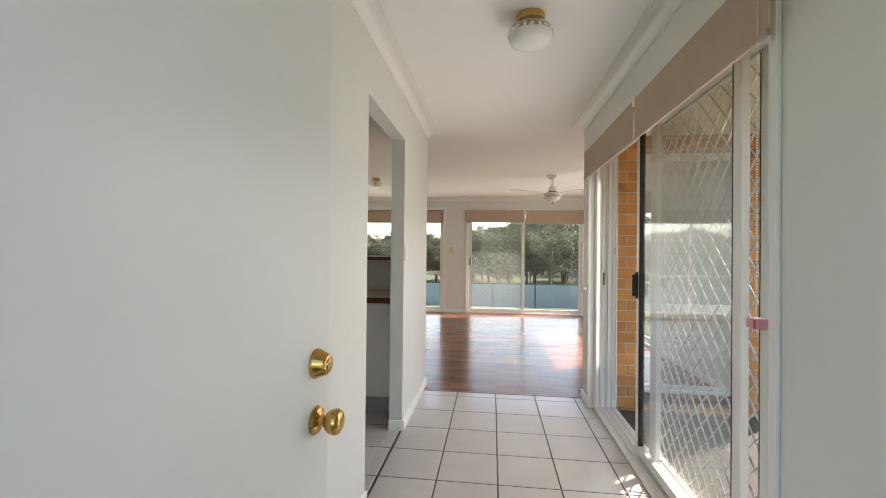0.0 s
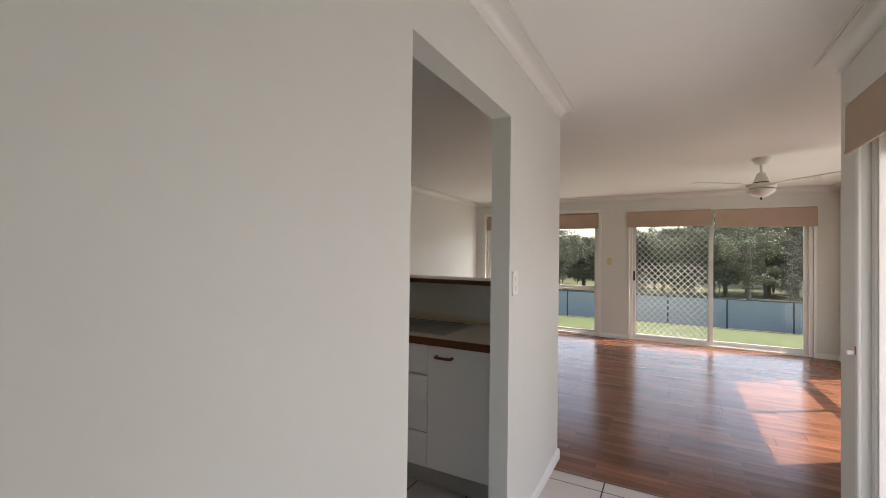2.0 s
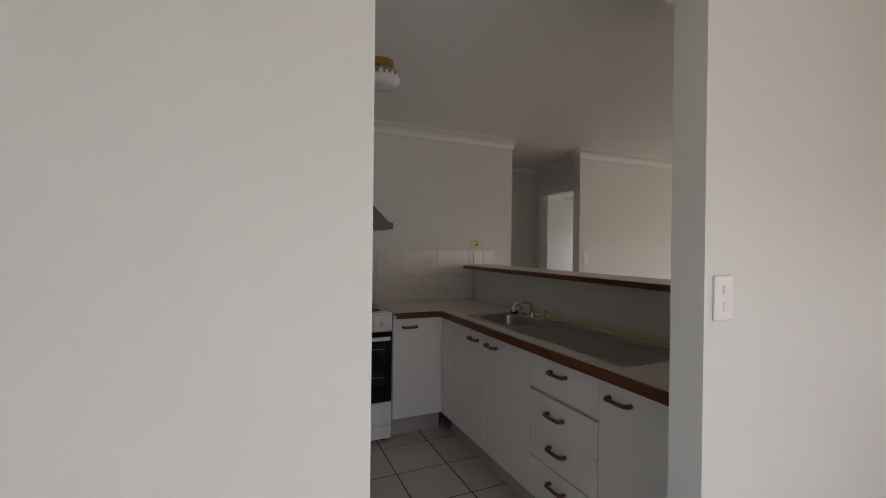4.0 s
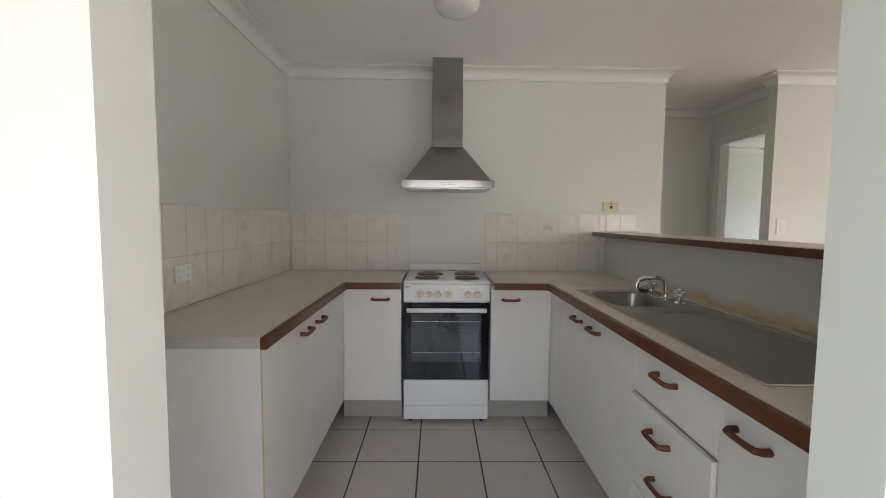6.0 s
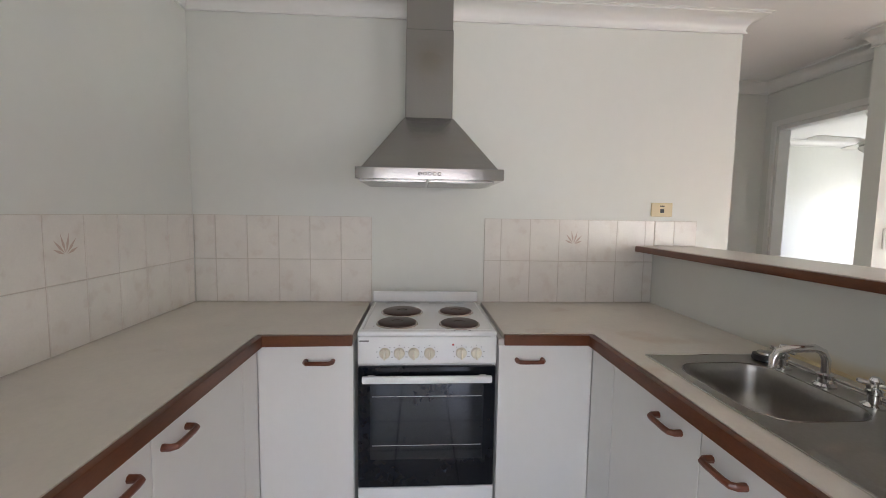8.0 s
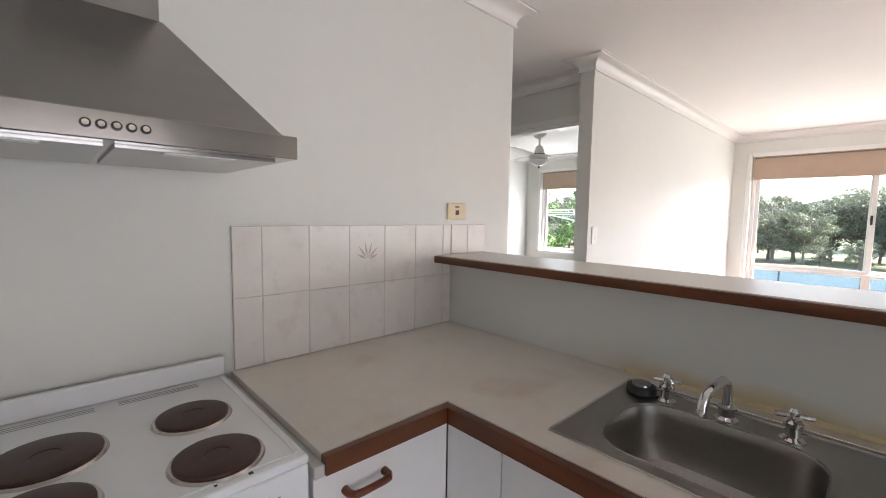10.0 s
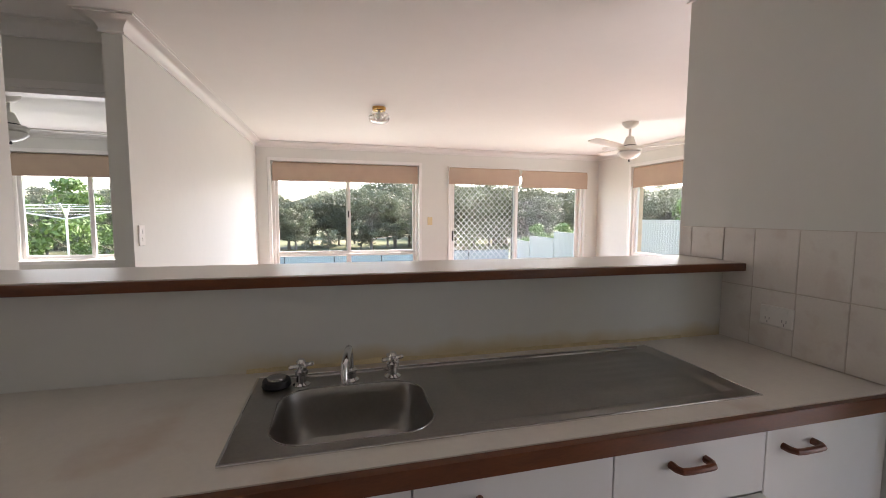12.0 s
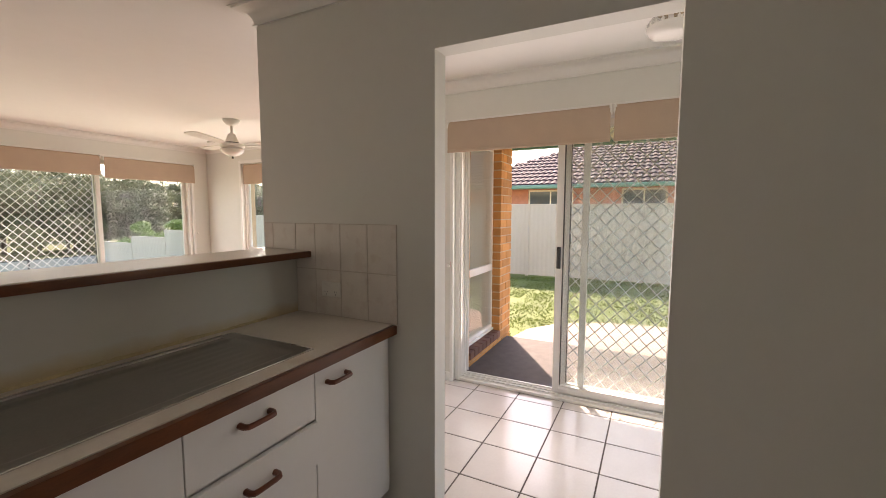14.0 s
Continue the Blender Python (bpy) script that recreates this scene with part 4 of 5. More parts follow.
TY = 3.623
tp = thing("sink_tap_set", (-2.230, TY, RIM), "chrome sink tap set with swivel spout and cross handles", "tap")
part("spout_base", lathe([(0, 0), (0.026, 0), (0.026, 0.006), (0.018, 0.012), (0.017, 0.025), (0.020, 0.028), (0.020, 0.034), (0.012, 0.038), (0, 0.038)], (-2.230, TY, RIM), 24), M_CHROME, tp)
arc = [(-2.230, TY, RIM + 0.030), (-2.230, TY, RIM + 0.072), (-2.232, TY - 0.010, RIM + 0.094), (-2.234, TY - 0.030, RIM + 0.104), (-2.242, TY - 0.10, RIM + 0.100), (-2.246, TY - 0.126, RIM + 0.090), (-2.248, TY - 0.135, RIM + 0.072), (-2.248, TY - 0.136, RIM + 0.046)]
part("spout", tube(arc, 0.0105, 14), M_CHROME, tp, "curved chrome spout")
for x in (-2.362, -2.108):
    b = part("tap_body", lathe([(0, 0), (0.024, 0), (0.024, 0.005), (0.014, 0.012), (0.013, 0.030), (0.018, 0.034), (0.018, 0.042), (0.010, 0.048), (0.010, 0.060), (0.013, 0.066), (0.008, 0.074), (0, 0.075)], (x, TY, RIM), 20), M_CHROME, tp)
    bm = bmesh.new()
    for k in range(4):
        a = radians(20 + 90 * k)
        d = Vector((math.cos(a), math.sin(a), 0))
        c = Vector((x, TY, RIM + 0.056))
        tube([c + d * 0.006, c + d * 0.030, c + d * 0.034], [0.006, 0.007, 0.005], 8, bm)
    part("cross_handle", bm, M_CHROME, b)
pg = thing("sink_plug", (-2.428, 3.630, RIM), "black rubber sink plug with steel cap on the sink deck", "sink plug")
part("rubber", lathe([(0, 0.001), (0.036, 0.001), (0.039, 0.006), (0.036, 0.020), (0.028, 0.022), (0, 0.022)], (-2.428, 3.630, RIM), 28), M_BLACK, pg)
part("cap", lathe([(0, 0), (0.025, 0), (0.024, 0.006), (0.008, 0.008), (0, 0.009)], (-2.428, 3.630, RIM + 0.022), 24), M_STEEL, pg, "steel cap")

# ---- stove ----
ST = thing("electric_stove", (-3.0, 2.553, 0), "white freestanding electric stove with four solid hotplates", "stove")
Y0, Y1, XF, XB = 2.293, 2.823, -2.745, -3.290
part("body", box(XB, XF - 0.012, Y0, Y1, 0.03, 0.882, 0.003), M_ENAMEL, ST)
part("hob_top", box(XB, XF + 0.002, Y0 - 0.001, Y1 + 0.001, 0.8825, 0.902, 0.007, seg=3), M_ENAMEL, ST)
bm = box(XB + 0.024, XF - 0.020, Y0 + 0.012, Y0 + 0.019, 0.9016, 0.9045, 0.0012)
box(XB + 0.024, XF - 0.020, Y1 - 0.019, Y1 - 0.012, 0.9016, 0.9045, 0.0012, bm)
box(XF - 0.027, XF - 0.020, Y0 + 0.0192, Y1 - 0.0192, 0.9016, 0.9045, 0.0012, bm)
part("spill_rim", bm, M_ENAMEL, ST)
part("backguard", box(XB - 0.008, XB + 0.012, Y0, Y1, 0.9022, 0.955, 0.004), M_ENAMEL, ST)
bm = bmesh.new()
for a, b in ((2.36, 2.53), (2.575, 2.745)):
    for k in range(3):
        box(XB + 0.030 + k * 0.010, XB + 0.033 + k * 0.010, a, b, 0.9018, 0.9024, bm=bm)
part("vent_slot", bm, M_GREYTXT, ST)
for x, y, r in ((-2.858, 2.436, 0.078), (-3.050, 2.449, 0.087), (-2.845, 2.688, 0.0765), (-3.055, 2.692, 0.073)):
    hp = part("hotplate", lathe([(0, 0.010), (0.022, 0.0095), (0.024, 0.0115), (r - 0.008, 0.0125), (r - 0.002, 0.010), (r - 0.001, 0.001), (0, 0.001)], (x, y, 0.902), 40), M_HOT, ST, "brown rusted iron hotplate")
    part("trim_ring", lathe([(r - 0.002, 0.0005), (r - 0.001, 0.006), (r + 0.004, 0.006), (r + 0.007, 0.0005)], (x, y, 0.902), 40), M_RING, hp)
part("control_panel", box(XF - 0.0118, XF, Y0, Y1, 0.775, 0.882, 0.003), M_ENAMEL, ST)
for y in (2.395, 2.450, 2.505, 2.565, 2.687, 2.745):
    kb = part("knob", lathe([(0, 0), (0.0215, 0), (0.0205, 0.008), (0.018, 0.013), (0.0, 0.014)], (XF + 0.0002, y, 0.818), 24, (1, 0, 0)), M_KNOB, ST, "cream control knob")
    part("grip", box(XF + 0.010, XF + 0.026, y - 0.0045, y + 0.0045, 0.798, 0.838, 0.003), M_KNOB, kb)
    bm = bmesh.new()
    for k in range(7):
        a = radians(-120 + 40 * k)
        box(XF, XF + 0.0006, y + 0.030 * math.sin(a) - 0.002, y + 0.030 * math.sin(a) + 0.002, 0.818 + 0.030 * math.cos(a) - 0.0012, 0.818 + 0.030 * math.cos(a) + 0.0012, bm=bm)
    part("dial_marks", bm, M_GREYTXT, ST)
part("indicator_lamp", lathe([(0, 0), (0.004, 0), (0.003, 0.003), (0, 0.003)], (XF, 2.655, 0.850), 12, (1, 0, 0)), M_RED, ST, "red indicator lamp")
part("badge", box(XF, XF + 0.0008, 2.30, 2.335, 0.862, 0.868), M_GREYTXT, ST, "small grey badge")
od = part("oven_door", box(XF - 0.010, XF + 0.008, Y0 + 0.002, Y1 - 0.002, 0.285, 0.768, 0.004), M_BLACKGLASS, ST, "black glass oven door")
part("handle", box(XF + 0.022, XF + 0.040, Y0 + 0.02, Y1 - 0.02, 0.712, 0.740, 0.006, seg=2), M_ENAMEL, od, "white bar handle")
for y in (Y0 + 0.04, Y1 - 0.065):
    part("handle_post", box(XF + 0.008, XF + 0.024, y, y + 0.025, 0.716, 0.736), M_ENAMEL, od)
part("window_border", box(XF + 0.008, XF + 0.0088, Y0 + 0.048, Y1 - 0.048, 0.40, 0.70, 0.0), mat("smoked_oven_window", (0.008, 0.012, 0.018), 0.05, var=0.3, scale=5), od, "smoked glass oven window")
bm = bmesh.new()
for z in (0.455, 0.65):
    box(XF + 0.0088, XF + 0.0094, Y0 + 0.055, Y1 - 0.055, z, z + 0.0025, bm=bm)
part("oven_rack_line", bm, M_TRACK, od)
for x, y, w_, d_ in ((-2.765, 2.66, 0.006, 0.005), (-2.762, 2.715, 0.008, 0.008), (-2.83, 2.345, 0.018, 0.0015), (-2.785, 2.372, 0.010, 0.003)):
    part("burn_mark", box(x, x + w_, y, y + d_, 0.9019, 0.9025), M_BLACK, ST, "small dark burn mark")
part("drawer_front", box(XF - 0.010, XF + 0.004, Y0 + 0.001, Y1 - 0.001, 0.120, 0.280, 0.003), M_ENAMEL, ST)
part("plinth", box(XF - 0.010, XF + 0.003, Y0 + 0.001, Y1 - 0.001, 0.028, 0.117, 0.003), M_ENAMEL, ST)
for x in (XF - 0.05, XB + 0.05):
    for y in (Y0 + 0.04, Y1 - 0.04):
        part("foot", lathe([(0, 0), (0.016, 0), (0.016, 0.030), (0, 0.030)], (x, y, 0.0005), 12), M_BLACK, ST)

# ---- range hood ----
RH = thing("range_hood", (-3.1, 2.553, 1.48), "stainless steel canopy range hood with square chimney", "range hood")
HY0, HY1, HXF = 2.268, 2.856, -2.850
part("canopy_band", box(KIT_W + 0.001, HXF, HY0, HY1, 1.482, 1.528, 0.002), M_BAND, RH, "polished front band")
bm = bmesh.new()
lo = [bm.verts.new(p) for p in ((KIT_W + 0.001, HY0 + 0.02, 1.528), (HXF - 0.02, HY0 + 0.02, 1.528), (HXF - 0.02, HY1 - 0.02, 1.528), (KIT_W + 0.001, HY1 - 0.02, 1.528))]
hi = [bm.verts.new(p) for p in ((KIT_W + 0.001, 2.450, 1.775), (-3.10, 2.450, 1.775), (-3.10, 2.670, 1.775), (KIT_W + 0.001, 2.670, 1.775))]
for i in range(4):
    bm.faces.new((lo[i], lo[(i + 1) % 4], hi[(i + 1) % 4], hi[i]))
bm.faces.new(hi)
part("canopy", bm, M_STEEL, RH)
ch = part("chimney", box(KIT_W + 0.001, -3.105, 2.454, 2.666, 1.775, 2.16, 0.002), M_STEEL, RH)
part("upper_chimney", box(KIT_W + 0.001, -3.108, 2.457, 2.663, 2.16, CEIL - 0.001), M_STEEL, RH)
for k in range(5):
    part("button_bezel", lathe([(0, 0), (0.0075, 0), (0.0075, 0.002), (0, 0.002)], (HXF, 2.522 + k * 0.019, 1.505), 14, (1, 0, 0)), M_BLACK, RH)
    part("button", lathe([(0, 0), (0.0052, 0), (0.0046, 0.004), (0, 0.004)], (HXF + 0.002, 2.522 + k * 0.019, 1.505), 12, (1, 0, 0)), M_CHROME, RH)
for y in (2.28, 2.56):
    f = part("grease_filter", box(KIT_W + 0.06, HXF - 0.04, y, y + 0.265, 1.476, 1.4815), M_STEEL, RH)
    part("lamp_lens", box(HXF - 0.075, HXF - 0.045, y + 0.07, y + 0.19, 1.4735, 1.476), M_SHADE, f)


# ---- fittings ----
def plate(name, axis, c, side, u, z, w, h, material, label, category, group="", rockers=(), holes=False):
    t = thing(name, place(axis, c, u, z), label, category, group)
    part("cover_plate", obox(axis, c + side * 0.0005, c + side * 0.009, u - w / 2, u + w / 2, z - h / 2, z + h / 2, 0.003), material, t)
    for ru, rz, rw, rh in rockers:
        part("rocker", obox(axis, c + side * 0.009, c + side * 0.0125, u + ru - rw / 2, u + ru + rw / 2, z + rz - rh / 2, z + rz + rh / 2, 0.0015), material, t)
    if holes:
        for du in (-w / 4, w / 4):
            bm = bmesh.new()
            for a, b, s in ((-0.007, 0.000, 1), (0.007, 0.000, -1), (0, -0.012, 0)):
                obox(axis, c + side * 0.009, c + side * 0.0095, u + du + a - 0.0012, u + du + a + 0.0012, z - 0.012 + b - 0.004, z - 0.012 + b + 0.004, bm=bm)
            part("socket_slots", bm, M_GREYTXT, t)
    return t


SW2 = ((0, 0.022, 0.014, 0.024), (0, -0.022, 0.014, 0.024))
plate("light_switch", "x", HALL_W, 1, 3.06, 1.235, 0.072, 0.116, M_PLASTIC, "white two-gang light switch on the wall", "light switch", rockers=SW2)
plate("light_switch", "x", KIT_W + 0.004, 1, 5.09, 1.25, 0.072, 0.116, M_PLASTIC, "white light switch at the passage corner", "light switch", rockers=SW2)
plate("power_outlet", "y", KIT_S + 0.008, 1, -1.99, 1.04, 0.115, 0.072, M_PLASTIC, "white double power outlet on tiled splashback", "power outlet", rockers=((-0.035, 0.022, 0.012, 0.016), (0.035, 0.022, 0.012, 0.016)), holes=True)
plate("power_outlet", "x", KIT_E - 0.008, -1, 3.535, 1.022, 0.115, 0.072, M_PLASTIC, "white double power outlet beside the draining board", "power outlet", rockers=((-0.035, 0.022, 0.012, 0.016), (0.035, 0.022, 0.012, 0.016)), holes=True)
t = plate("phone_outlet", "x", KIT_W, 1, 3.795, 1.388, 0.115, 0.072, M_BEIGE, "aged cream telephone outlet on the wall", "phone outlet")
part("socket", box(KIT_W + 0.009, KIT_W + 0.0115, 3.785, 3.805, 1.372, 1.392), M_BLACK, t)
part("dark_bar", box(KIT_W + 0.009, KIT_W + 0.0098, 3.783, 3.807, 1.404, 1.410), M_BLACK, t)
plate("light_switch", "y", LIV_N, -1, -0.88, 1.28, 0.075, 0.118, M_BEIGE, "aged cream light switch between the windows", "light switch", rockers=SW2)


def oyster(name, x, y, label, s=1.0, bowl_glass=None):
    """Ceiling light: brass canopy, cut glass bowl."""
    t = thing(name, (x, y, CEIL), label, "ceiling light", "ceiling lights")
    part("canopy", lathe([(0, 0), (0.068 * s, 0), (0.070 * s, -0.006), (0.066 * s, -0.030), (0.060 * s, -0.034), (0, -0.034)], (x, y, CEIL - 0.0003), 32), M_BRASS, t, "brass canopy")
    part("glass_shoulder", lathe([(0.055 * s, -0.034), (0.060 * s, -0.045), (0.090 * s, -0.058), (0.104 * s, -0.080), (0.106 * s, -0.098)], (x, y, CEIL), 40), M_CLEAR, t, "clear cut glass shoulder")
    bowl = part("glass_bowl", lathe([(0.106 * s, -0.0985), (0.103 * s, -0.115), (0.092 * s, -0.131), (0.070 * s, -0.142), (0.02 * s, -0.149), (0, -0.150)], (x, y, CEIL), 40), bowl_glass or M_SHADE, t, "pale glass bowl")
    bm = bmesh.new()
    for k in range(20):
        a = 2 * math.pi * k / 20
        p = [Vector((x + r * s * math.cos(a + o), y + r * s * math.sin(a + o), CEIL + z)) for r, o, z in ((0.1075, 0.0, -0.078), (0.1085, 0.09, -0.092), (0.1075, 0.0, -0.104), (0.1085, -0.09, -0.092))]
        bm.faces.new([bm.verts.new(q) for q in p])
    part("cut_facets", bm, M_SHADE, t)
    part("bulb", lathe([(0.012, -0.034), (0.013, -0.055), (0.026, -0.080), (0.028, -0.095), (0.02, -0.112), (0, -0.118)], (x, y, CEIL), 20), M_SHADE, t)
    return t


oyster("hall_ceiling_light", 0.12, 2.17, "brass and frosted glass ceiling light, unlit")
oyster("living_ceiling_light", -1.86, 6.43, "small brass ceiling light with clear glass bowl, unlit", 0.9, M_CLEAR)
oyster("kitchen_ceiling_light", -2.21, 2.58, "frosted glass kitchen ceiling light, unlit")
t = thing("smoke_alarm", (1.595, 7.84, CEIL), "small round white smoke alarm", "smoke alarm")
part("housing", lathe([(0, 0), (0.052, 0), (0.052, -0.018), (0.044, -0.032), (0, -0.034)], (1.595, 7.84, CEIL - 0.0003), 28), M_PLASTIC, t)


def fan(name, x, y, turn, label):
    t = thing(name, (x, y, CEIL), label, "ceiling fan", "ceiling fans")
    part("canopy", lathe([(0, 0), (0.086, 0), (0.086, -0.008), (0.078, -0.028), (0.052, -0.055), (0.022, -0.068), (0, -0.068)], (x, y, CEIL - 0.0003), 28), M_FAN, t)
    part("downrod", tube([(x, y, CEIL - 0.06), (x, y, CEIL - 0.16)], 0.013, 12), M_FAN, t)
    low = CEIL + 0.04
    part("motor_cone", lathe([(0.014, -0.185), (0.036, -0.192), (0.048, -0.225), (0.062, -0.262), (0.066, -0.282), (0, -0.282)], (x, y, low), 32), M_FAN, t)
    part("dark_band", lathe([(0, -0.282), (0.068, -0.2825), (0.070, -0.292), (0, -0.2925)], (x, y, low), 32), M_BLACK, t, "dark band under the motor cone")
    part("motor", lathe([(0.05, -0.293), (0.105, -0.298), (0.124, -0.312), (0.126, -0.328), (0.112, -0.345), (0, -0.348)], (x, y, low), 32), M_FAN, t)
    part("light_bowl", lathe([(0.105, -0.349), (0.120, -0.358), (0.115, -0.380), (0.085, -0.408), (0.040, -0.428), (0, -0.432)], (x, y, low), 32), M_SHADE, t, "frosted light bowl")
    part("finial", lathe([(0.005, -0.432), (0.011, -0.445), (0.011, -0.455), (0, -0.460)], (x, y, low), 12), M_BLACK, t, "dark finial")
    for k in range(3):
        a = radians(turn + 120 * k)
        bm = bmesh.new()
        prof = [(0.11, 0.022), (0.17, 0.030), (0.22, 0.052), (0.42, 0.062), (0.60, 0.066), (0.64, 0.056), (0.655, 0.03)]
        up, dn = [], []
        for r, w in prof:
            for sgn in (1, -1):
                px, py = r * math.cos(a) - sgn * w * math.sin(a), r * math.sin(a) + sgn * w * math.cos(a)
                z = low - 0.308 + 0.03 * (r - 0.11) + sgn * w * 0.09
                up.append(bm.verts.new((x + px, y + py, z + 0.004)))
                dn.append(bm.verts.new((x + px, y + py, z - 0.004)))
        n = len(prof)
        for i in range(n - 1):
            bm.faces.new((up[2 * i], up[2 * i + 1], up[2 * i + 3], up[2 * i + 2]))
            bm.faces.new((dn[2 * i + 1], dn[2 * i], dn[2 * i + 2], dn[2 * i + 3]))
            bm.faces.new((up[2 * i], up[2 * i + 2], dn[2 * i + 2], dn[2 * i]))
            bm.faces.new((up[2 * i + 3], up[2 * i + 1], dn[2 * i + 1], dn[2 * i + 3]))
        bm.faces.new((up[0], dn[0], dn[1], up[1]))
        bm.faces.new((up[-2], up[-1], dn[-1], dn[-2]))
        bmesh.ops.recalc_face_normals(bm, faces=bm.faces)
        part("blade", bm, M_FAN, t)
    return t


fan("ceiling_fan", 0.81, 6.33, 80, "white three-blade ceiling fan with light bowl, at rest")
fan("ceiling_fan", -4.95, 6.85, 30, "white bedroom ceiling fan, at rest")
t = thing("cord_cleat", (1.83, LIV_N, 1.05), "small white blind cord cleat on the wall", "cord cleat")
part("cleat", box(1.815, 1.84, LIV_N - 0.02, LIV_N - 0.0005, 1.03, 1.06, 0.004), M_PLASTIC, t)


# ---- outside ----
def ground_z(x, y):
    z = GROUND
    if y > 9.6:
        z -= 0.125 * (min(y, 24.0) - 9.6)
    if y > 24.0:
        z -= 0.045 * (min(y, 70.0) - 24.0)
    return z


xs = [-600, -250, -120, -60, -40, -25, -16, -10, -6, -3, 0, 1.5, 3, 5, 7.2, 10, 16, 25, 40, 60, 120, 250, 600]
ys = [-600, -200, -60, -20, -8, -3, 0, 3, 6, 9.6, 12, 15, 18, 21, 24, 30, 40, 50, 60, 70, 120, 250, 600]
bm = bmesh.new()
gv = [[bm.verts.new((x, y, ground_z(x, y))) for y in ys] for x in xs]
for i in range(len(xs) - 1):
    for j in range(len(ys) - 1):
        bm.faces.new((gv[i][j], gv[i + 1][j], gv[i + 1][j + 1], gv[i][j + 1]))
ground = solid("ground", bm, M_GRASS, "mown grass falling away to dry pasture", "ground", "structure")
ground.data.materials.append(M_FIELD)
for p in ground.data.polygons:
    if p.center.y > 23.9 or abs(p.center.x) > 40 or p.center.y < -8:
        p.material_index = 1


def lawn(x0, x1, y0, y1, count):
    """Short uneven blades of grass beside the patio, thicker in patches."""
    r = random.Random(8)
    verts, faces = [], []
    while len(faces) < count:
        x, y = r.uniform(x0, x1), r.uniform(y0, y1)
        if x < 3.66 and y < 2.0 or 2.0 <= y < 3.66 and x < 3.66 - 1.36 * ((y - 2.0) / 1.66) ** 2 or y >= 3.66 and x < 2.32:
            continue
        if r.random() > 0.55 + 0.9 * noise.noise(Vector((x * 1.7, y * 1.7, 0))):
            continue
        for _ in range(3):
            a, w, h = r.uniform(0, 6.283), r.uniform(0.004, 0.009), r.uniform(0.012, 0.032)
            bx, by = x + r.uniform(-0.02, 0.02), y + r.uniform(-0.02, 0.02)
            i = len(verts)
            verts += [(bx - w * math.cos(a), by - w * math.sin(a), GROUND - 0.002), (bx + w * math.cos(a), by + w * math.sin(a), GROUND - 0.002),
                      (bx + r.uniform(-0.022, 0.022), by + r.uniform(-0.022, 0.022), GROUND + h)]
            faces.append((i, i + 1, i + 2))
    me = bpy.data.meshes.new("grass")
    me.from_pydata(verts, [], faces)
    me.materials.append(M_BLADE)
    return tagged(new("grass", me), "short mown grass with paler patches beside the patio", "grass", kind="stuff")


lawn(2.32, 7.1, -1.0, 9.5, 60000)
solid("pavement_patio", prism([(HALL_E + 0.205, -4.0), (3.6, -4.0), (3.62, 2.0), (3.5, 2.7), (3.2, 3.25), (2.75, 3.55), (2.28, 3.628), (HALL_E + 0.205, 3.628)], GROUND - 0.1, GROUND + 0.03, bev=0.006), M_CONC, "pale pebbled concrete patio with curved edge", "patio", "structure")


def corrugated(u0, u1, z0, z1, pitch=0.10, depth=0.0025, panel_rng=None):
    """A ribbed steel sheet across u, at c = 0."""
    prof, u = [], u0
    while u < u1 - 0.001:
        prof += [(u, 0.0), (u + pitch * 0.52, 0.0), (u + pitch * 0.60, depth), (u + pitch * 0.92, depth)]
        u += pitch
    prof.append((u1, 0.0))
    return prof


def fence_run(name, label, axis, c, us, top_h, sheet, post, rail=None):
    """A steel fence of panels between posts, stepping with the ground."""
    f = thing(name, place(axis, c, us[0], ground_z(*place(axis, c, us[0], 0)[:2])), label, "fence", kind="structure")
    for a, b in zip(us, us[1:]):
        xa, ya, _ = place(axis, c, a, 0)
        xb, yb, _ = place(axis, c, b, 0)
        lo = min(ground_z(xa, ya), ground_z(xb, yb)) + 0.02
        hi = max(ground_z(xa, ya), ground_z(xb, yb)) + top_h
        bm = bmesh.new()
        prev = None
        for u, d in corrugated(a, b, lo, hi):
            cur = [bm.verts.new(place(axis, c + d + o, u, z)) for o, z in ((0, lo), (0, hi), (0.004, hi), (0.004, lo))]
            if prev:
                for i in range(4):
                    bm.faces.new((prev[i], prev[(i + 1) % 4], cur[(i + 1) % 4], cur[i]))
            prev = cur
        bmesh.ops.recalc_face_normals(bm, faces=bm.faces)
        part("panel", bm, sheet, f)
        part("rail", obox(axis, c - 0.015, c + 0.03, a, b, hi - 0.02, hi + 0.022, 0.004), rail or sheet, f)
        part("post", obox(axis, c - 0.022, c + 0.032, a - 0.03, a + 0.03, lo - 0.1, hi + 0.025, 0.004), post, f)
    return f


fence_run("fence_side", "cream ribbed steel side fence stepping downhill", "x", 7.2, [-9.6 + 2.4 * k for k in range(15)], 1.64, M_FENCE, M_FENCE)
fence_run("fence_back", "blue-grey ribbed steel back fence with dark posts", "y", 24.2, [-26.4 + 2.4 * k for k in range(15)], 1.35, M_BFENCE, M_POST, M_POST)

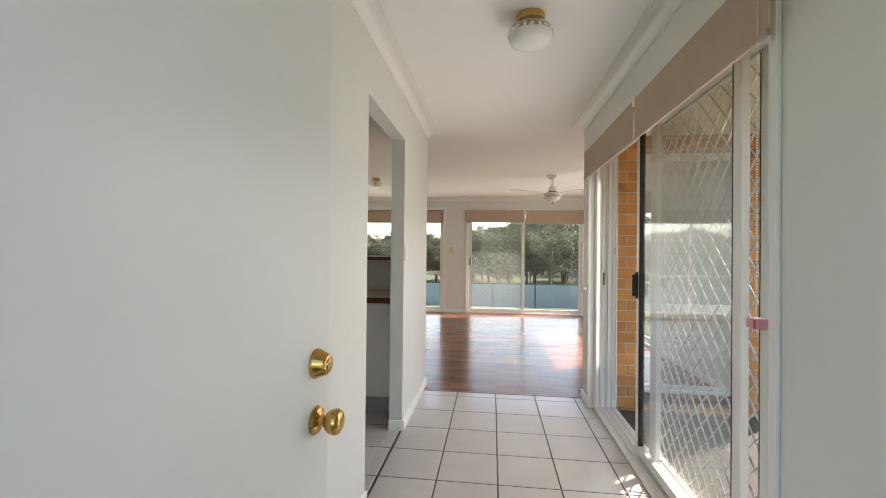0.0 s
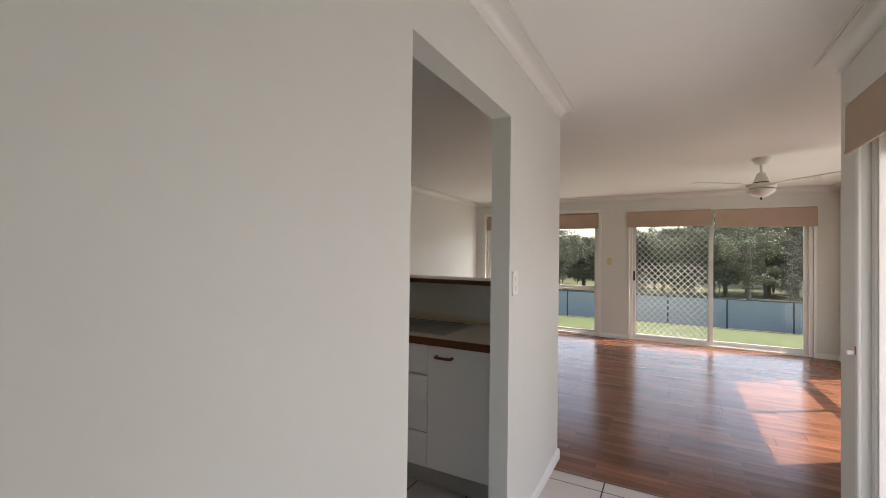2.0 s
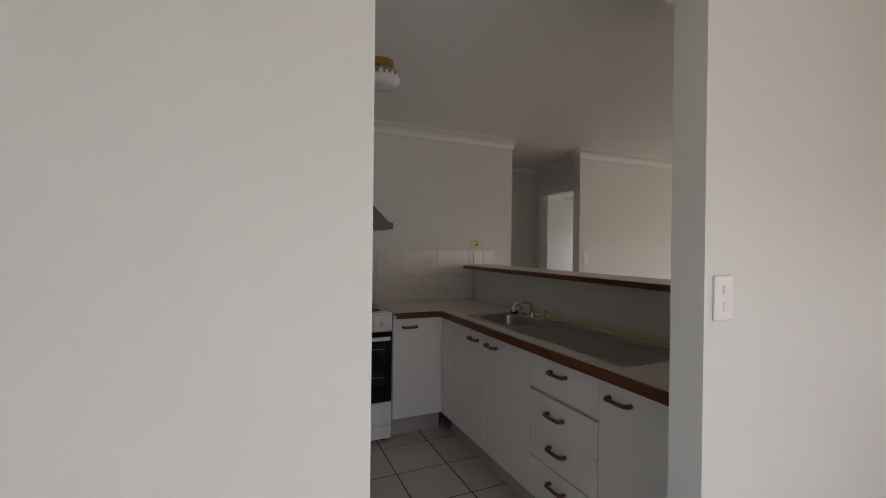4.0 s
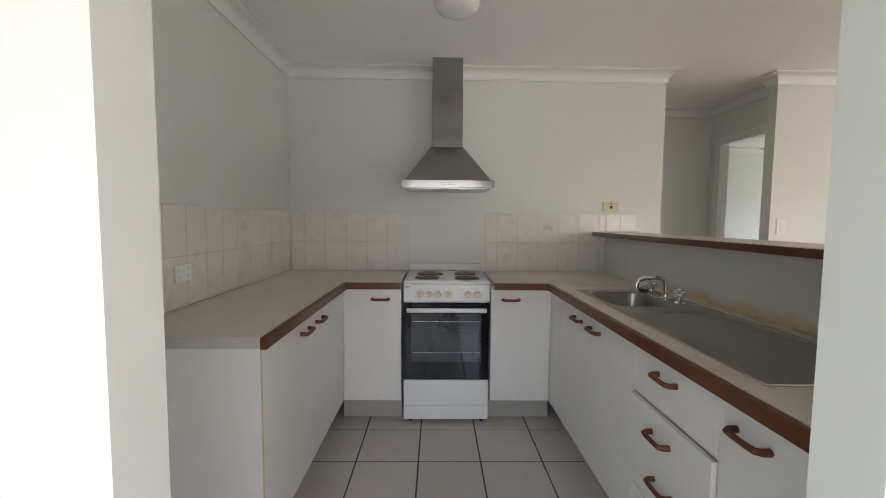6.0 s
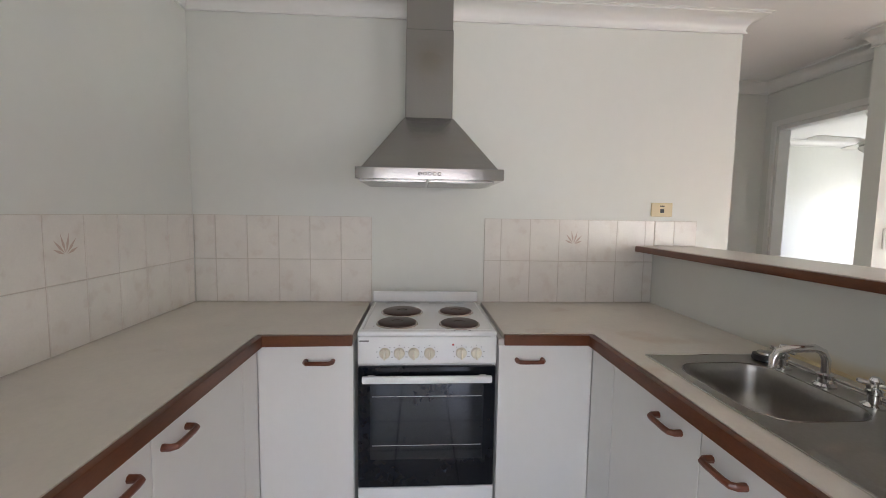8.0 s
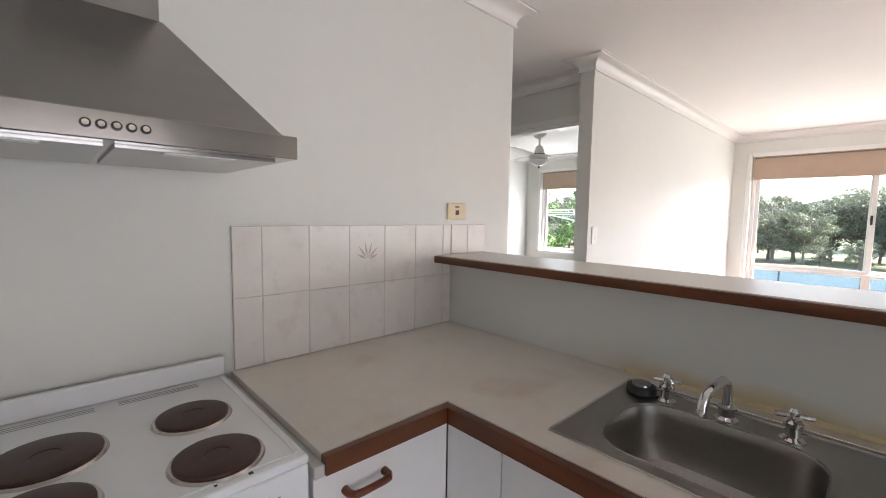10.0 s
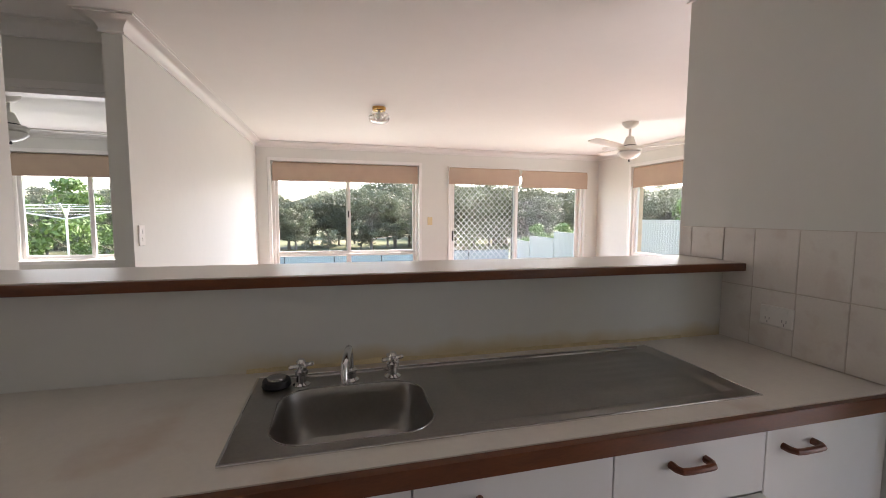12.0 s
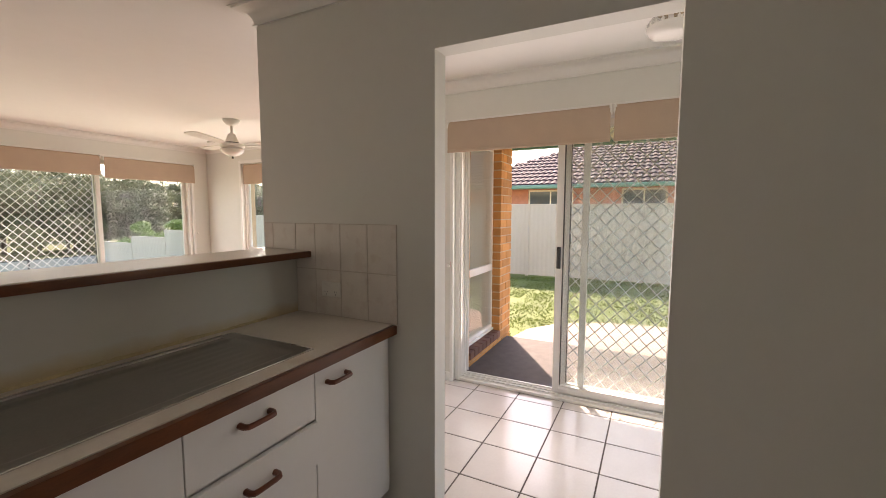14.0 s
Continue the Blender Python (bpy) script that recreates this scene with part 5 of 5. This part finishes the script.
# neighbour's house
NH = thing("neighbour_house", (13.5, 1.0, GROUND), "single-storey red brick house with plum tiled roof", "house")
HX0, HX1, HYA, HYB, EV = 9.9, 17.5, -9.0, 7.6, 2.12
wins = [(4.25, 5.55), (1.9, 3.0), (-2.2, -0.8)]
bm = bmesh.new()
edges = [HYA] + [v for w in sorted(wins) for v in w] + [HYB]
for k in range(0, len(edges), 2):
    box(HX0, HX0 + 0.24, edges[k], edges[k + 1], GROUND, 2.3, bm=bm)
for a, b in wins:
    box(HX0, HX0 + 0.24, a, b, GROUND, 1.05, bm=bm)
    box(HX0, HX0 + 0.24, a, b, 2.02, 2.3, bm=bm)
box(HX0 + 0.24, HX1, HYB - 0.24, HYB, GROUND, 2.3, bm=bm)
box(HX0 + 0.24, HX1, HYA, HYA + 0.24, GROUND, 2.3, bm=bm)
box(HX1 - 0.24, HX1, HYA + 0.24, HYB - 0.24, GROUND, 2.3, bm=bm)
part("wall", bm, M_BRICK2, NH)
for a, b in wins:
    w = part("window", box(HX0 + 0.06, HX0 + 0.10, a, b, 1.05, 2.02), M_CREAM, NH, "cream framed window")
    mid = (a + b) / 2
    for p, q in ((a + 0.05, mid - 0.02), (mid + 0.02, b - 0.05)):
        part("pane", box(HX0 + 0.054, HX0 + 0.0596, p, q, 1.10, 1.97), M_DARKWIN, w)
RX0, RX1, RYA, RYB, PITCH = 9.35, 18.05, -9.55, 8.15, 0.42
RID = (RX0 + RX1) / 2
bm = bmesh.new()
COURSE = 0.30
n = int((RID - RX0) / COURSE)
for k in range(n):
    xa, xb = RX0 + k * COURSE, RX0 + (k + 1) * COURSE + 0.03
    y0c, y1c = RYA + k * COURSE, RYB - k * COURSE
    m = int((y1c - y0c) / 0.0275)
    prev = None
    for i in range(m + 1):
        y = y0c + (y1c - y0c) * i / m
        wv = 0.030 * abs(math.sin(math.pi * y / 0.165))
        za, zb = EV + (xa - RX0) * PITCH + 0.035 + wv, EV + (xb - RX0) * PITCH + wv
        cur = [bm.verts.new((xa, y, za - 0.035)), bm.verts.new((xa, y, za)), bm.verts.new((xb, y, zb))]
        if prev:
            bm.faces.new((prev[0], cur[0], cur[1], prev[1]))
            bm.faces.new((prev[1], cur[1], cur[2], prev[2]))
        prev = cur
top = EV + (RID - RX0) * PITCH
hy0, hy1 = RYA + (RID - RX0), RYB - (RID - RX0)
A, B_, C_, D_ = (bm.verts.new(p) for p in ((RX0, RYA, EV), (RX1, RYA, EV), (RX1, RYB, EV), (RX0, RYB, EV)))
R0, R1 = bm.verts.new((RID, hy0, top)), bm.verts.new((RID, hy1, top))
for q in ((A, B_, R0), (B_, C_, R1, R0), (C_, D_, R1)):
    bm.faces.new(q)
bmesh.ops.recalc_face_normals(bm, faces=bm.faces)
part("roof", bm, M_ROOF, NH, "plum concrete tiled hip roof")
part("gutter", box(RX0 - 0.11, RX0 + 0.01, RYA, RYB, EV - 0.10, EV + 0.01, 0.02), M_GUTTER, NH, "green gutter")
part("fascia", box(RX0 + 0.012, HX0, RYA, RYB, EV - 0.02, EV, 0.0), M_CREAM, NH, "cream soffit")


# ---- trees ----
def tree(name, label, seed, h, spread, leaf, n_clump, n_leaf, size, trunk_r, bare=0.38, category="tree"):
    """A leaning trunk with forking limbs; leaves in ragged clumps at the limb ends."""
    r = random.Random(seed)
    t = thing(name, (0, 0, 0), label, category, "trees beyond the fence")
    bm = bmesh.new()
    lean = Vector((r.uniform(-0.12, 0.12), r.uniform(-0.12, 0.12), 1))
    pts = [Vector((0, 0, -0.3))]
    for k in range(6):
        pts.append(pts[-1] + lean * h * 0.13 + Vector((r.uniform(-0.1, 0.1), r.uniform(-0.1, 0.1), 0)) * h * 0.1)
    tube(pts, [trunk_r * (1.25 - 0.17 * k) for k in range(7)], 8, bm)
    ends = []
    for k in range(n_clump):
        base = pts[r.randint(2, 6)] if h > 3 else pts[r.randint(1, 3)]
        a = r.uniform(0, 2 * math.pi)
        reach = spread * math.sqrt(r.uniform(0.08, 1))
        top = Vector((reach * math.cos(a), reach * math.sin(a), h * r.uniform(bare, 1.0)))
        top.z = min(top.z, h * (1.02 - 0.32 * (reach / spread) ** 2))
        mid = (base + top) / 2 + Vector((r.uniform(-0.3, 0.3), r.uniform(-0.3, 0.3), -0.05 * h))
        tube([base, mid, top], [trunk_r * 0.35, trunk_r * 0.22, trunk_r * 0.08], 5, bm)
        ends.append((top, r.uniform(0.55, 1.15)))
    part("trunk", bm, M_BARK, t)
    verts, faces = [], []
    for top, s in ends:
        rad = spread * 0.34 * s
        for _ in range(n_leaf):
            d = Vector((r.gauss(0, 1), r.gauss(0, 1), r.gauss(0.25, 0.8))).normalized()
            p = top + Vector((d.x, d.y, d.z * 0.62)) * rad * (1.12 - 0.75 * r.random() ** 2)
            n = (d + Vector((r.gauss(0, 0.5), r.gauss(0, 0.5), r.gauss(0, 0.5)))).normalized()
            u = n.cross(Vector((r.gauss(0, 1), r.gauss(0, 1), r.gauss(0, 1)))).normalized()
            v = n.cross(u)
            ln, wd = size * r.uniform(0.6, 1.3), size * r.uniform(0.3, 0.6)
            i = len(verts)
            verts += [p - u * ln, p + v * wd, p + u * ln, p - v * wd]
            faces.append((i, i + 1, i + 2, i + 3))
    me = bpy.data.meshes.new("crown")
    me.from_pydata([tuple(v) for v in verts], [], faces)
    me.materials.append(leaf)
    ob = new("crown", me)
    ob.parent = t
    return t


def plant(src, x, y, s, turn, z=None):
    return copy_thing(src, pose(x, y, ground_z(x, y) if z is None else z, 0, 0, turn) @ Matrix.Scale(s, 4))


gums = [tree("gum_tree", "tall grey-green gum tree with open ragged crown", 11, 11, 3.9, M_LEAF, 46, 150, 0.18, 0.20, 0.24),
        tree("gum_tree", "spreading grey-green gum tree with low limbs", 12, 9, 4.3, M_LEAF, 48, 150, 0.18, 0.22, 0.18),
        tree("gum_tree", "slender gum tree with thin high foliage", 13, 13, 3.0, M_LEAF, 32, 150, 0.18, 0.19, 0.40)]
shrub = tree("garden_tree", "dense bright green garden tree near the fence", 14, 4.2, 2.1, M_LEAF2, 26, 260, 0.11, 0.09, 0.15)
trng = random.Random(21)
spots = []
for k in range(92):
    x = -62 + 130 * ((k * 0.618) % 1.0)
    spots.append((x, (64, 72, 81)[k % 3] + trng.uniform(-4, 4), trng.uniform(6.5, 9.0) if x < -4 else trng.uniform(8.6, 11.0)))
for k in range(52):
    x = -90 + 190 * ((k * 0.618 + 0.3) % 1.0)
    spots.append((x, 104 + trng.uniform(-8, 8), trng.uniform(9.0, 11.5) if x < -4 else trng.uniform(12.0, 14.5)))
for k in range(30):
    spots.append((-60 + 125 * ((k * 0.618 + 0.6) % 1.0), 59 + trng.uniform(-3, 3), trng.uniform(2.4, 4.6)))
for k, (x, y, high) in enumerate(spots):
    g, own = gums[k % 3], (11, 9, 13)[k % 3]
    if k < 3:
        g.location, g.scale, g.rotation_euler = (x, y, ground_z(x, y)), (high / own,) * 3, (0, 0, trng.uniform(0, 6))
    else:
        plant(g, x, y, high / own / g.scale.x, trng.uniform(0, 360))
for k, (x, y, s) in enumerate(((-9.3, 26.0, 0.62), (-15.0, 23.0, 1.2), (-18.5, 21.0, 1.1), (-13.0, 27.5, 0.9), (9.6, 21.0, 0.62), (10.6, 26.0, 0.7), (11.5, 14.0, 0.85), (-13.2, 17.5, 0.8))):
    if k == 0:
        shrub.location, shrub.scale = (x, y, ground_z(x, y)), (s, s, s)
    else:
        plant(shrub, x, y, s / shrub.scale.x, 70 * k)

# rotary clothes line in the back yard
CL = thing("clothes_line", (-8.9, 15.0, ground_z(-8, 15)), "grey rotary clothes line on the lawn", "clothes line")
cz = ground_z(-8, 15)
part("pole", tube([(-8.9, 15.0, cz - 0.1), (-8.9, 15.0, cz + 2.25)], 0.025, 10), M_MESH, CL)
tips = []
for k in range(4):
    a = radians(25 + 90 * k)
    tip = (-8.9 + 1.7 * math.cos(a), 15.0 + 1.7 * math.sin(a), cz + 2.35)
    tips.append(Vector(tip))
    part("arm", tube([(-8.9, 15.0, cz + 2.0), tip], 0.016, 8), M_MESH, CL)
c0 = Vector((-8.9, 15.0, cz + 2.0))
for f in (0.35, 0.55, 0.75, 0.97):
    bm = bmesh.new()
    for k in range(4):
        tube([c0.lerp(tips[k], f), c0.lerp(tips[(k + 1) % 4], f)], 0.004, 5, bm)
    part("line", bm, M_PLASTIC, CL)


# ---- floors and small pieces ----
floor = solid("floor", box(-6.45, LIV_E + 0.13, HALL_S - OUT, LIV_N + 0.03, -0.14, -0.010), M_GROUT, "dark grouted slab under tiles and laminate", "floor", "structure")


def shared(name, sx, sy, sz, material, bev=0.002):
    """A mesh for alike pieces, its corner at the origin."""
    return mesh_of(name, box(0, sx, 0, sy, 0, sz, bev), material)


def piece(name, me, at, parent):
    ob = bpy.data.objects.new(name, me)
    scene.collection.objects.link(ob)
    ob.parent = parent
    ob.location = Vector(at) - BASE[parent.name]
    return ob


CUTS = {}


def cut_piece(name, key, size, at, material, parent, bev=0.002):
    k = (name, *[round(s, 3) for s in size])
    if k not in CUTS:
        CUTS[k] = shared(name, *size, material, bev)
    return piece(name, CUTS[k], at, parent)


TPX, TPY, TJ = 0.332, 0.330, 0.007                  # tile pitch, joint
TX, TYY = -0.010, 2.735                 # one crossing of joints
WOOD_Y = 3.845


def lay_tiles(x0, x1, y0, y1):
    i0, i1 = math.floor((x0 - TX) / TPX), math.ceil((x1 - TX) / TPX)
    j0, j1 = math.floor((y0 - TYY) / TPY), math.ceil((y1 - TYY) / TPY)
    for i in range(i0, i1):
        for j in range(j0, j1):
            a, b = max(TX + i * TPX + TJ / 2, x0), min(TX + (i + 1) * TPX - TJ / 2, x1)
            c, d = max(TYY + j * TPY + TJ / 2, y0), min(TYY + (j + 1) * TPY - TJ / 2, y1)
            if b - a > 0.01 and d - c > 0.01:
                cut_piece("tile", "f", (b - a, d - c, 0.0098), (a, c, -0.0098), M_FTILE, floor)


lay_tiles(HALL_W, HALL_E + 0.03, HALL_S, WOOD_Y)
lay_tiles(KIT_E - 0.001, HALL_W, OPEN0, OPEN1)
lay_tiles(KIT_W, KIT_E, KIT_S, BAR)
for q in ((HALL_W, HALL_E + 0.029, HALL_S, WOOD_Y - 0.001), (KIT_E, HALL_W, OPEN0, OPEN1), (KIT_W, KIT_E, KIT_S, BAR)):
    part("grout", box(*q, -0.0095, -0.0016), M_GROUT, floor, "dark grout between the tiles")
prng = random.Random(3)
PW, PL = 0.19, 1.26
y = WOOD_Y + 0.004
row = 0
while y < LIV_N + 0.03:
    off = prng.uniform(0, PL)
    x = KIT_W - 1.0 - off
    d = min(PW - 0.0006, LIV_N + 0.03 - y)
    while x < LIV_E:
        a, b = max(x, KIT_W - 0.99 if y < PASS_N else KIT_W), min(x + PL - 0.0008, LIV_E if y > LIV_S else HALL_E)
        if y < 3.99 and b > KIT_E and a < HALL_W:
            a = HALL_W
        if b - a > 0.03 and not (y < 3.99 and b <= HALL_W):
            cut_piece("plank", "p", (b - a, d, 0.0098), (a, y, -0.0098), M_WOOD, floor, 0.0006)
        x += PL
    y += PW
part("bedroom_carpet", box(-6.36, KIT_W - 0.09, PASS_N + 0.09, LIV_N, -0.0098, 0.0), mat("beige_carpet", (0.36, 0.30, 0.24), 0.95, var=0.15, scale=20, bump=0.5, bscale=300), floor)
part("threshold_strip", box(HALL_W, HALL_E, WOOD_Y - 0.012, WOOD_Y + 0.012, 0.0003, 0.003, 0.001), M_TIMBER, floor)

# splashback tiles, two courses
QW, QH, QJ = 0.1535, 0.2175, 0.003


def splash(name, axis, c, side, u_start, u_end, step, z0, rows, label, motif=(), first=None, QH=QH):
    s = thing(name, place(axis, c, (u_start + u_end) / 2, z0), label, "splashback", kind="structure")
    lo_u, hi_u = min(u_start, u_end), max(u_start, u_end)
    part("grout_bed", obox(axis, c + side * 0.0008, c + side * 0.0055, lo_u, hi_u, z0, z0 + rows * QH), M_WGROUT, s)
    n = 0
    u = u_start
    while (u - u_end) * step < -0.012:
        v = u + step * (first if first and n == 0 else QW)
        a, b = (u, v) if step > 0 else (v, u)
        a, b = max(a, lo_u), min(b, hi_u)
        for r in range(rows):
            size = (0.004, b - a - QJ, QH - QJ) if axis == "x" else (b - a - QJ, 0.004, QH - QJ)
            cc = c + side * 0.0035 if side > 0 else c + side * 0.0075
            cut_piece("tile", "s", size, place(axis, cc, a + QJ / 2, z0 + r * QH + QJ / 2), M_WTILE, s, 0.0012)
            if (n, r) in motif:
                bm = bmesh.new()
                cu, cz = (a + b) / 2, z0 + r * QH + 0.09
                for ang, ln in ((-62, 0.055), (-35, 0.072), (-10, 0.080), (14, 0.078), (40, 0.070), (65, 0.052)):
                    t = radians(ang)
                    du, dz = math.sin(t), math.cos(t)
                    pts = [(0.006, 0.0), (ln * 0.5, 0.0048), (ln, 0.0), (ln * 0.5, -0.0048)]
                    vs = [bm.verts.new(place(axis, c + side * 0.0082, cu + p * du + q * dz, cz + p * dz * 0.9 - q * du)) for p, q in pts]
                    bm.faces.new(vs)
                part("leaf_motif", bm, M_LEAFPRINT, s, "faded printed leaf motif")
        u = v
        n += 1
    return s


splash("splashback_south", "y", KIT_S, 1, -1.572, KIT_W + 0.008, -1, TT + 0.001, 2, "marbled cream tiles over the worktop", {(6, 1)})
splash("splashback_west", "x", KIT_W, 1, 2.282, KIT_S + 0.008, -1, TT + 0.001, 2, "marbled cream tiles beside the stove")
splash("splashback_west", "x", KIT_W, 1, 2.858, BAR - 0.001, 1, TT + 0.001, 2, "marbled cream tiles between stove and bar", {(3, 1)}, 0.086)
splash("splashback_west", "x", KIT_W, 1, BAR + 0.001, 3.992, 1, LEDGE + 0.001, 1, "short row of cream tiles over bar ledge", (), 0.105, TT + 2 * QH - LEDGE)
splash("splashback_east", "x", KIT_E, -1, 3.175, BAR - 0.001, 1, TT + 0.001, 2, "cream tiles at the end of the worktop")
splash("splashback_east", "x", KIT_E, -1, BAR + 0.001, 3.975, 1, LEDGE + 0.001, 1, "short row of cream tiles at the ledge end", QH=TT + 2 * QH - LEDGE)

# bricks of the return wall beside the patio, each its own piece
BL, BH, BJ, BD = 0.230, 0.076, 0.010, 0.11
BY = 3.63
wing = solid("wall_brick_return", box(HALL_E + 0.172, 2.268, BY + 0.012, LIV_S - 0.131, -0.16, 0.05), M_MORTAR, "orange face brick return wall with pale mortar", "brick wall", "structure")
mb = box(HALL_E + 0.172, 1.092, BY + 0.006, LIV_S - 0.131, 0.05, 2.40)
box(1.918, 2.262, BY + 0.006, LIV_S - 0.131, 0.05, 2.40, bm=mb)
box(1.092, 1.918, BY + 0.006, LIV_S - 0.131, 2.065, 2.40, bm=mb)
box(LIV_E + 0.131, 2.262, LIV_S - 0.131, 5.54, -0.16, 2.40, bm=mb)
box(LIV_E + 0.131, 2.262, 7.81, LIV_N + OUT, -0.16, 2.40, bm=mb)
box(LIV_E + 0.131, 2.262, 5.54, 7.81, -0.16, 0.0, bm=mb)
part("mortar_bed", mb, M_MORTAR, wing)
z, course = -0.155, 0
while z < 2.36:
    x = HALL_E + 0.174 - (0.12 if course % 2 else 0.0)
    while x < 2.27:
        a, b = max(x, HALL_E + 0.174), min(x + BL, 2.27)
        spans = [(a, b)]
        if 0.12 < z + BH and z < 2.06 - 0.02:
            spans = [(a, min(b, 1.095)), (max(a, 1.915), b)]
        for p, q in spans:
            if q - p > 0.02:
                cut_piece("brick", "b", (q - p, BD if q > 1.9 and p >= 1.9 else 0.09, BH), (p, BY + prng.uniform(-0.0015, 0.0015), z), M_BRICK, wing, 0.004)
        x += BL + BJ
    z += BH + BJ
    course += 1
for k in range(8):
    sb = cut_piece("sill_brick", "k", (0.092, 0.14, 0.07), (1.10 + k * 0.102, BY - 0.012, 0.048), M_SILLBRICK, wing, 0.004)
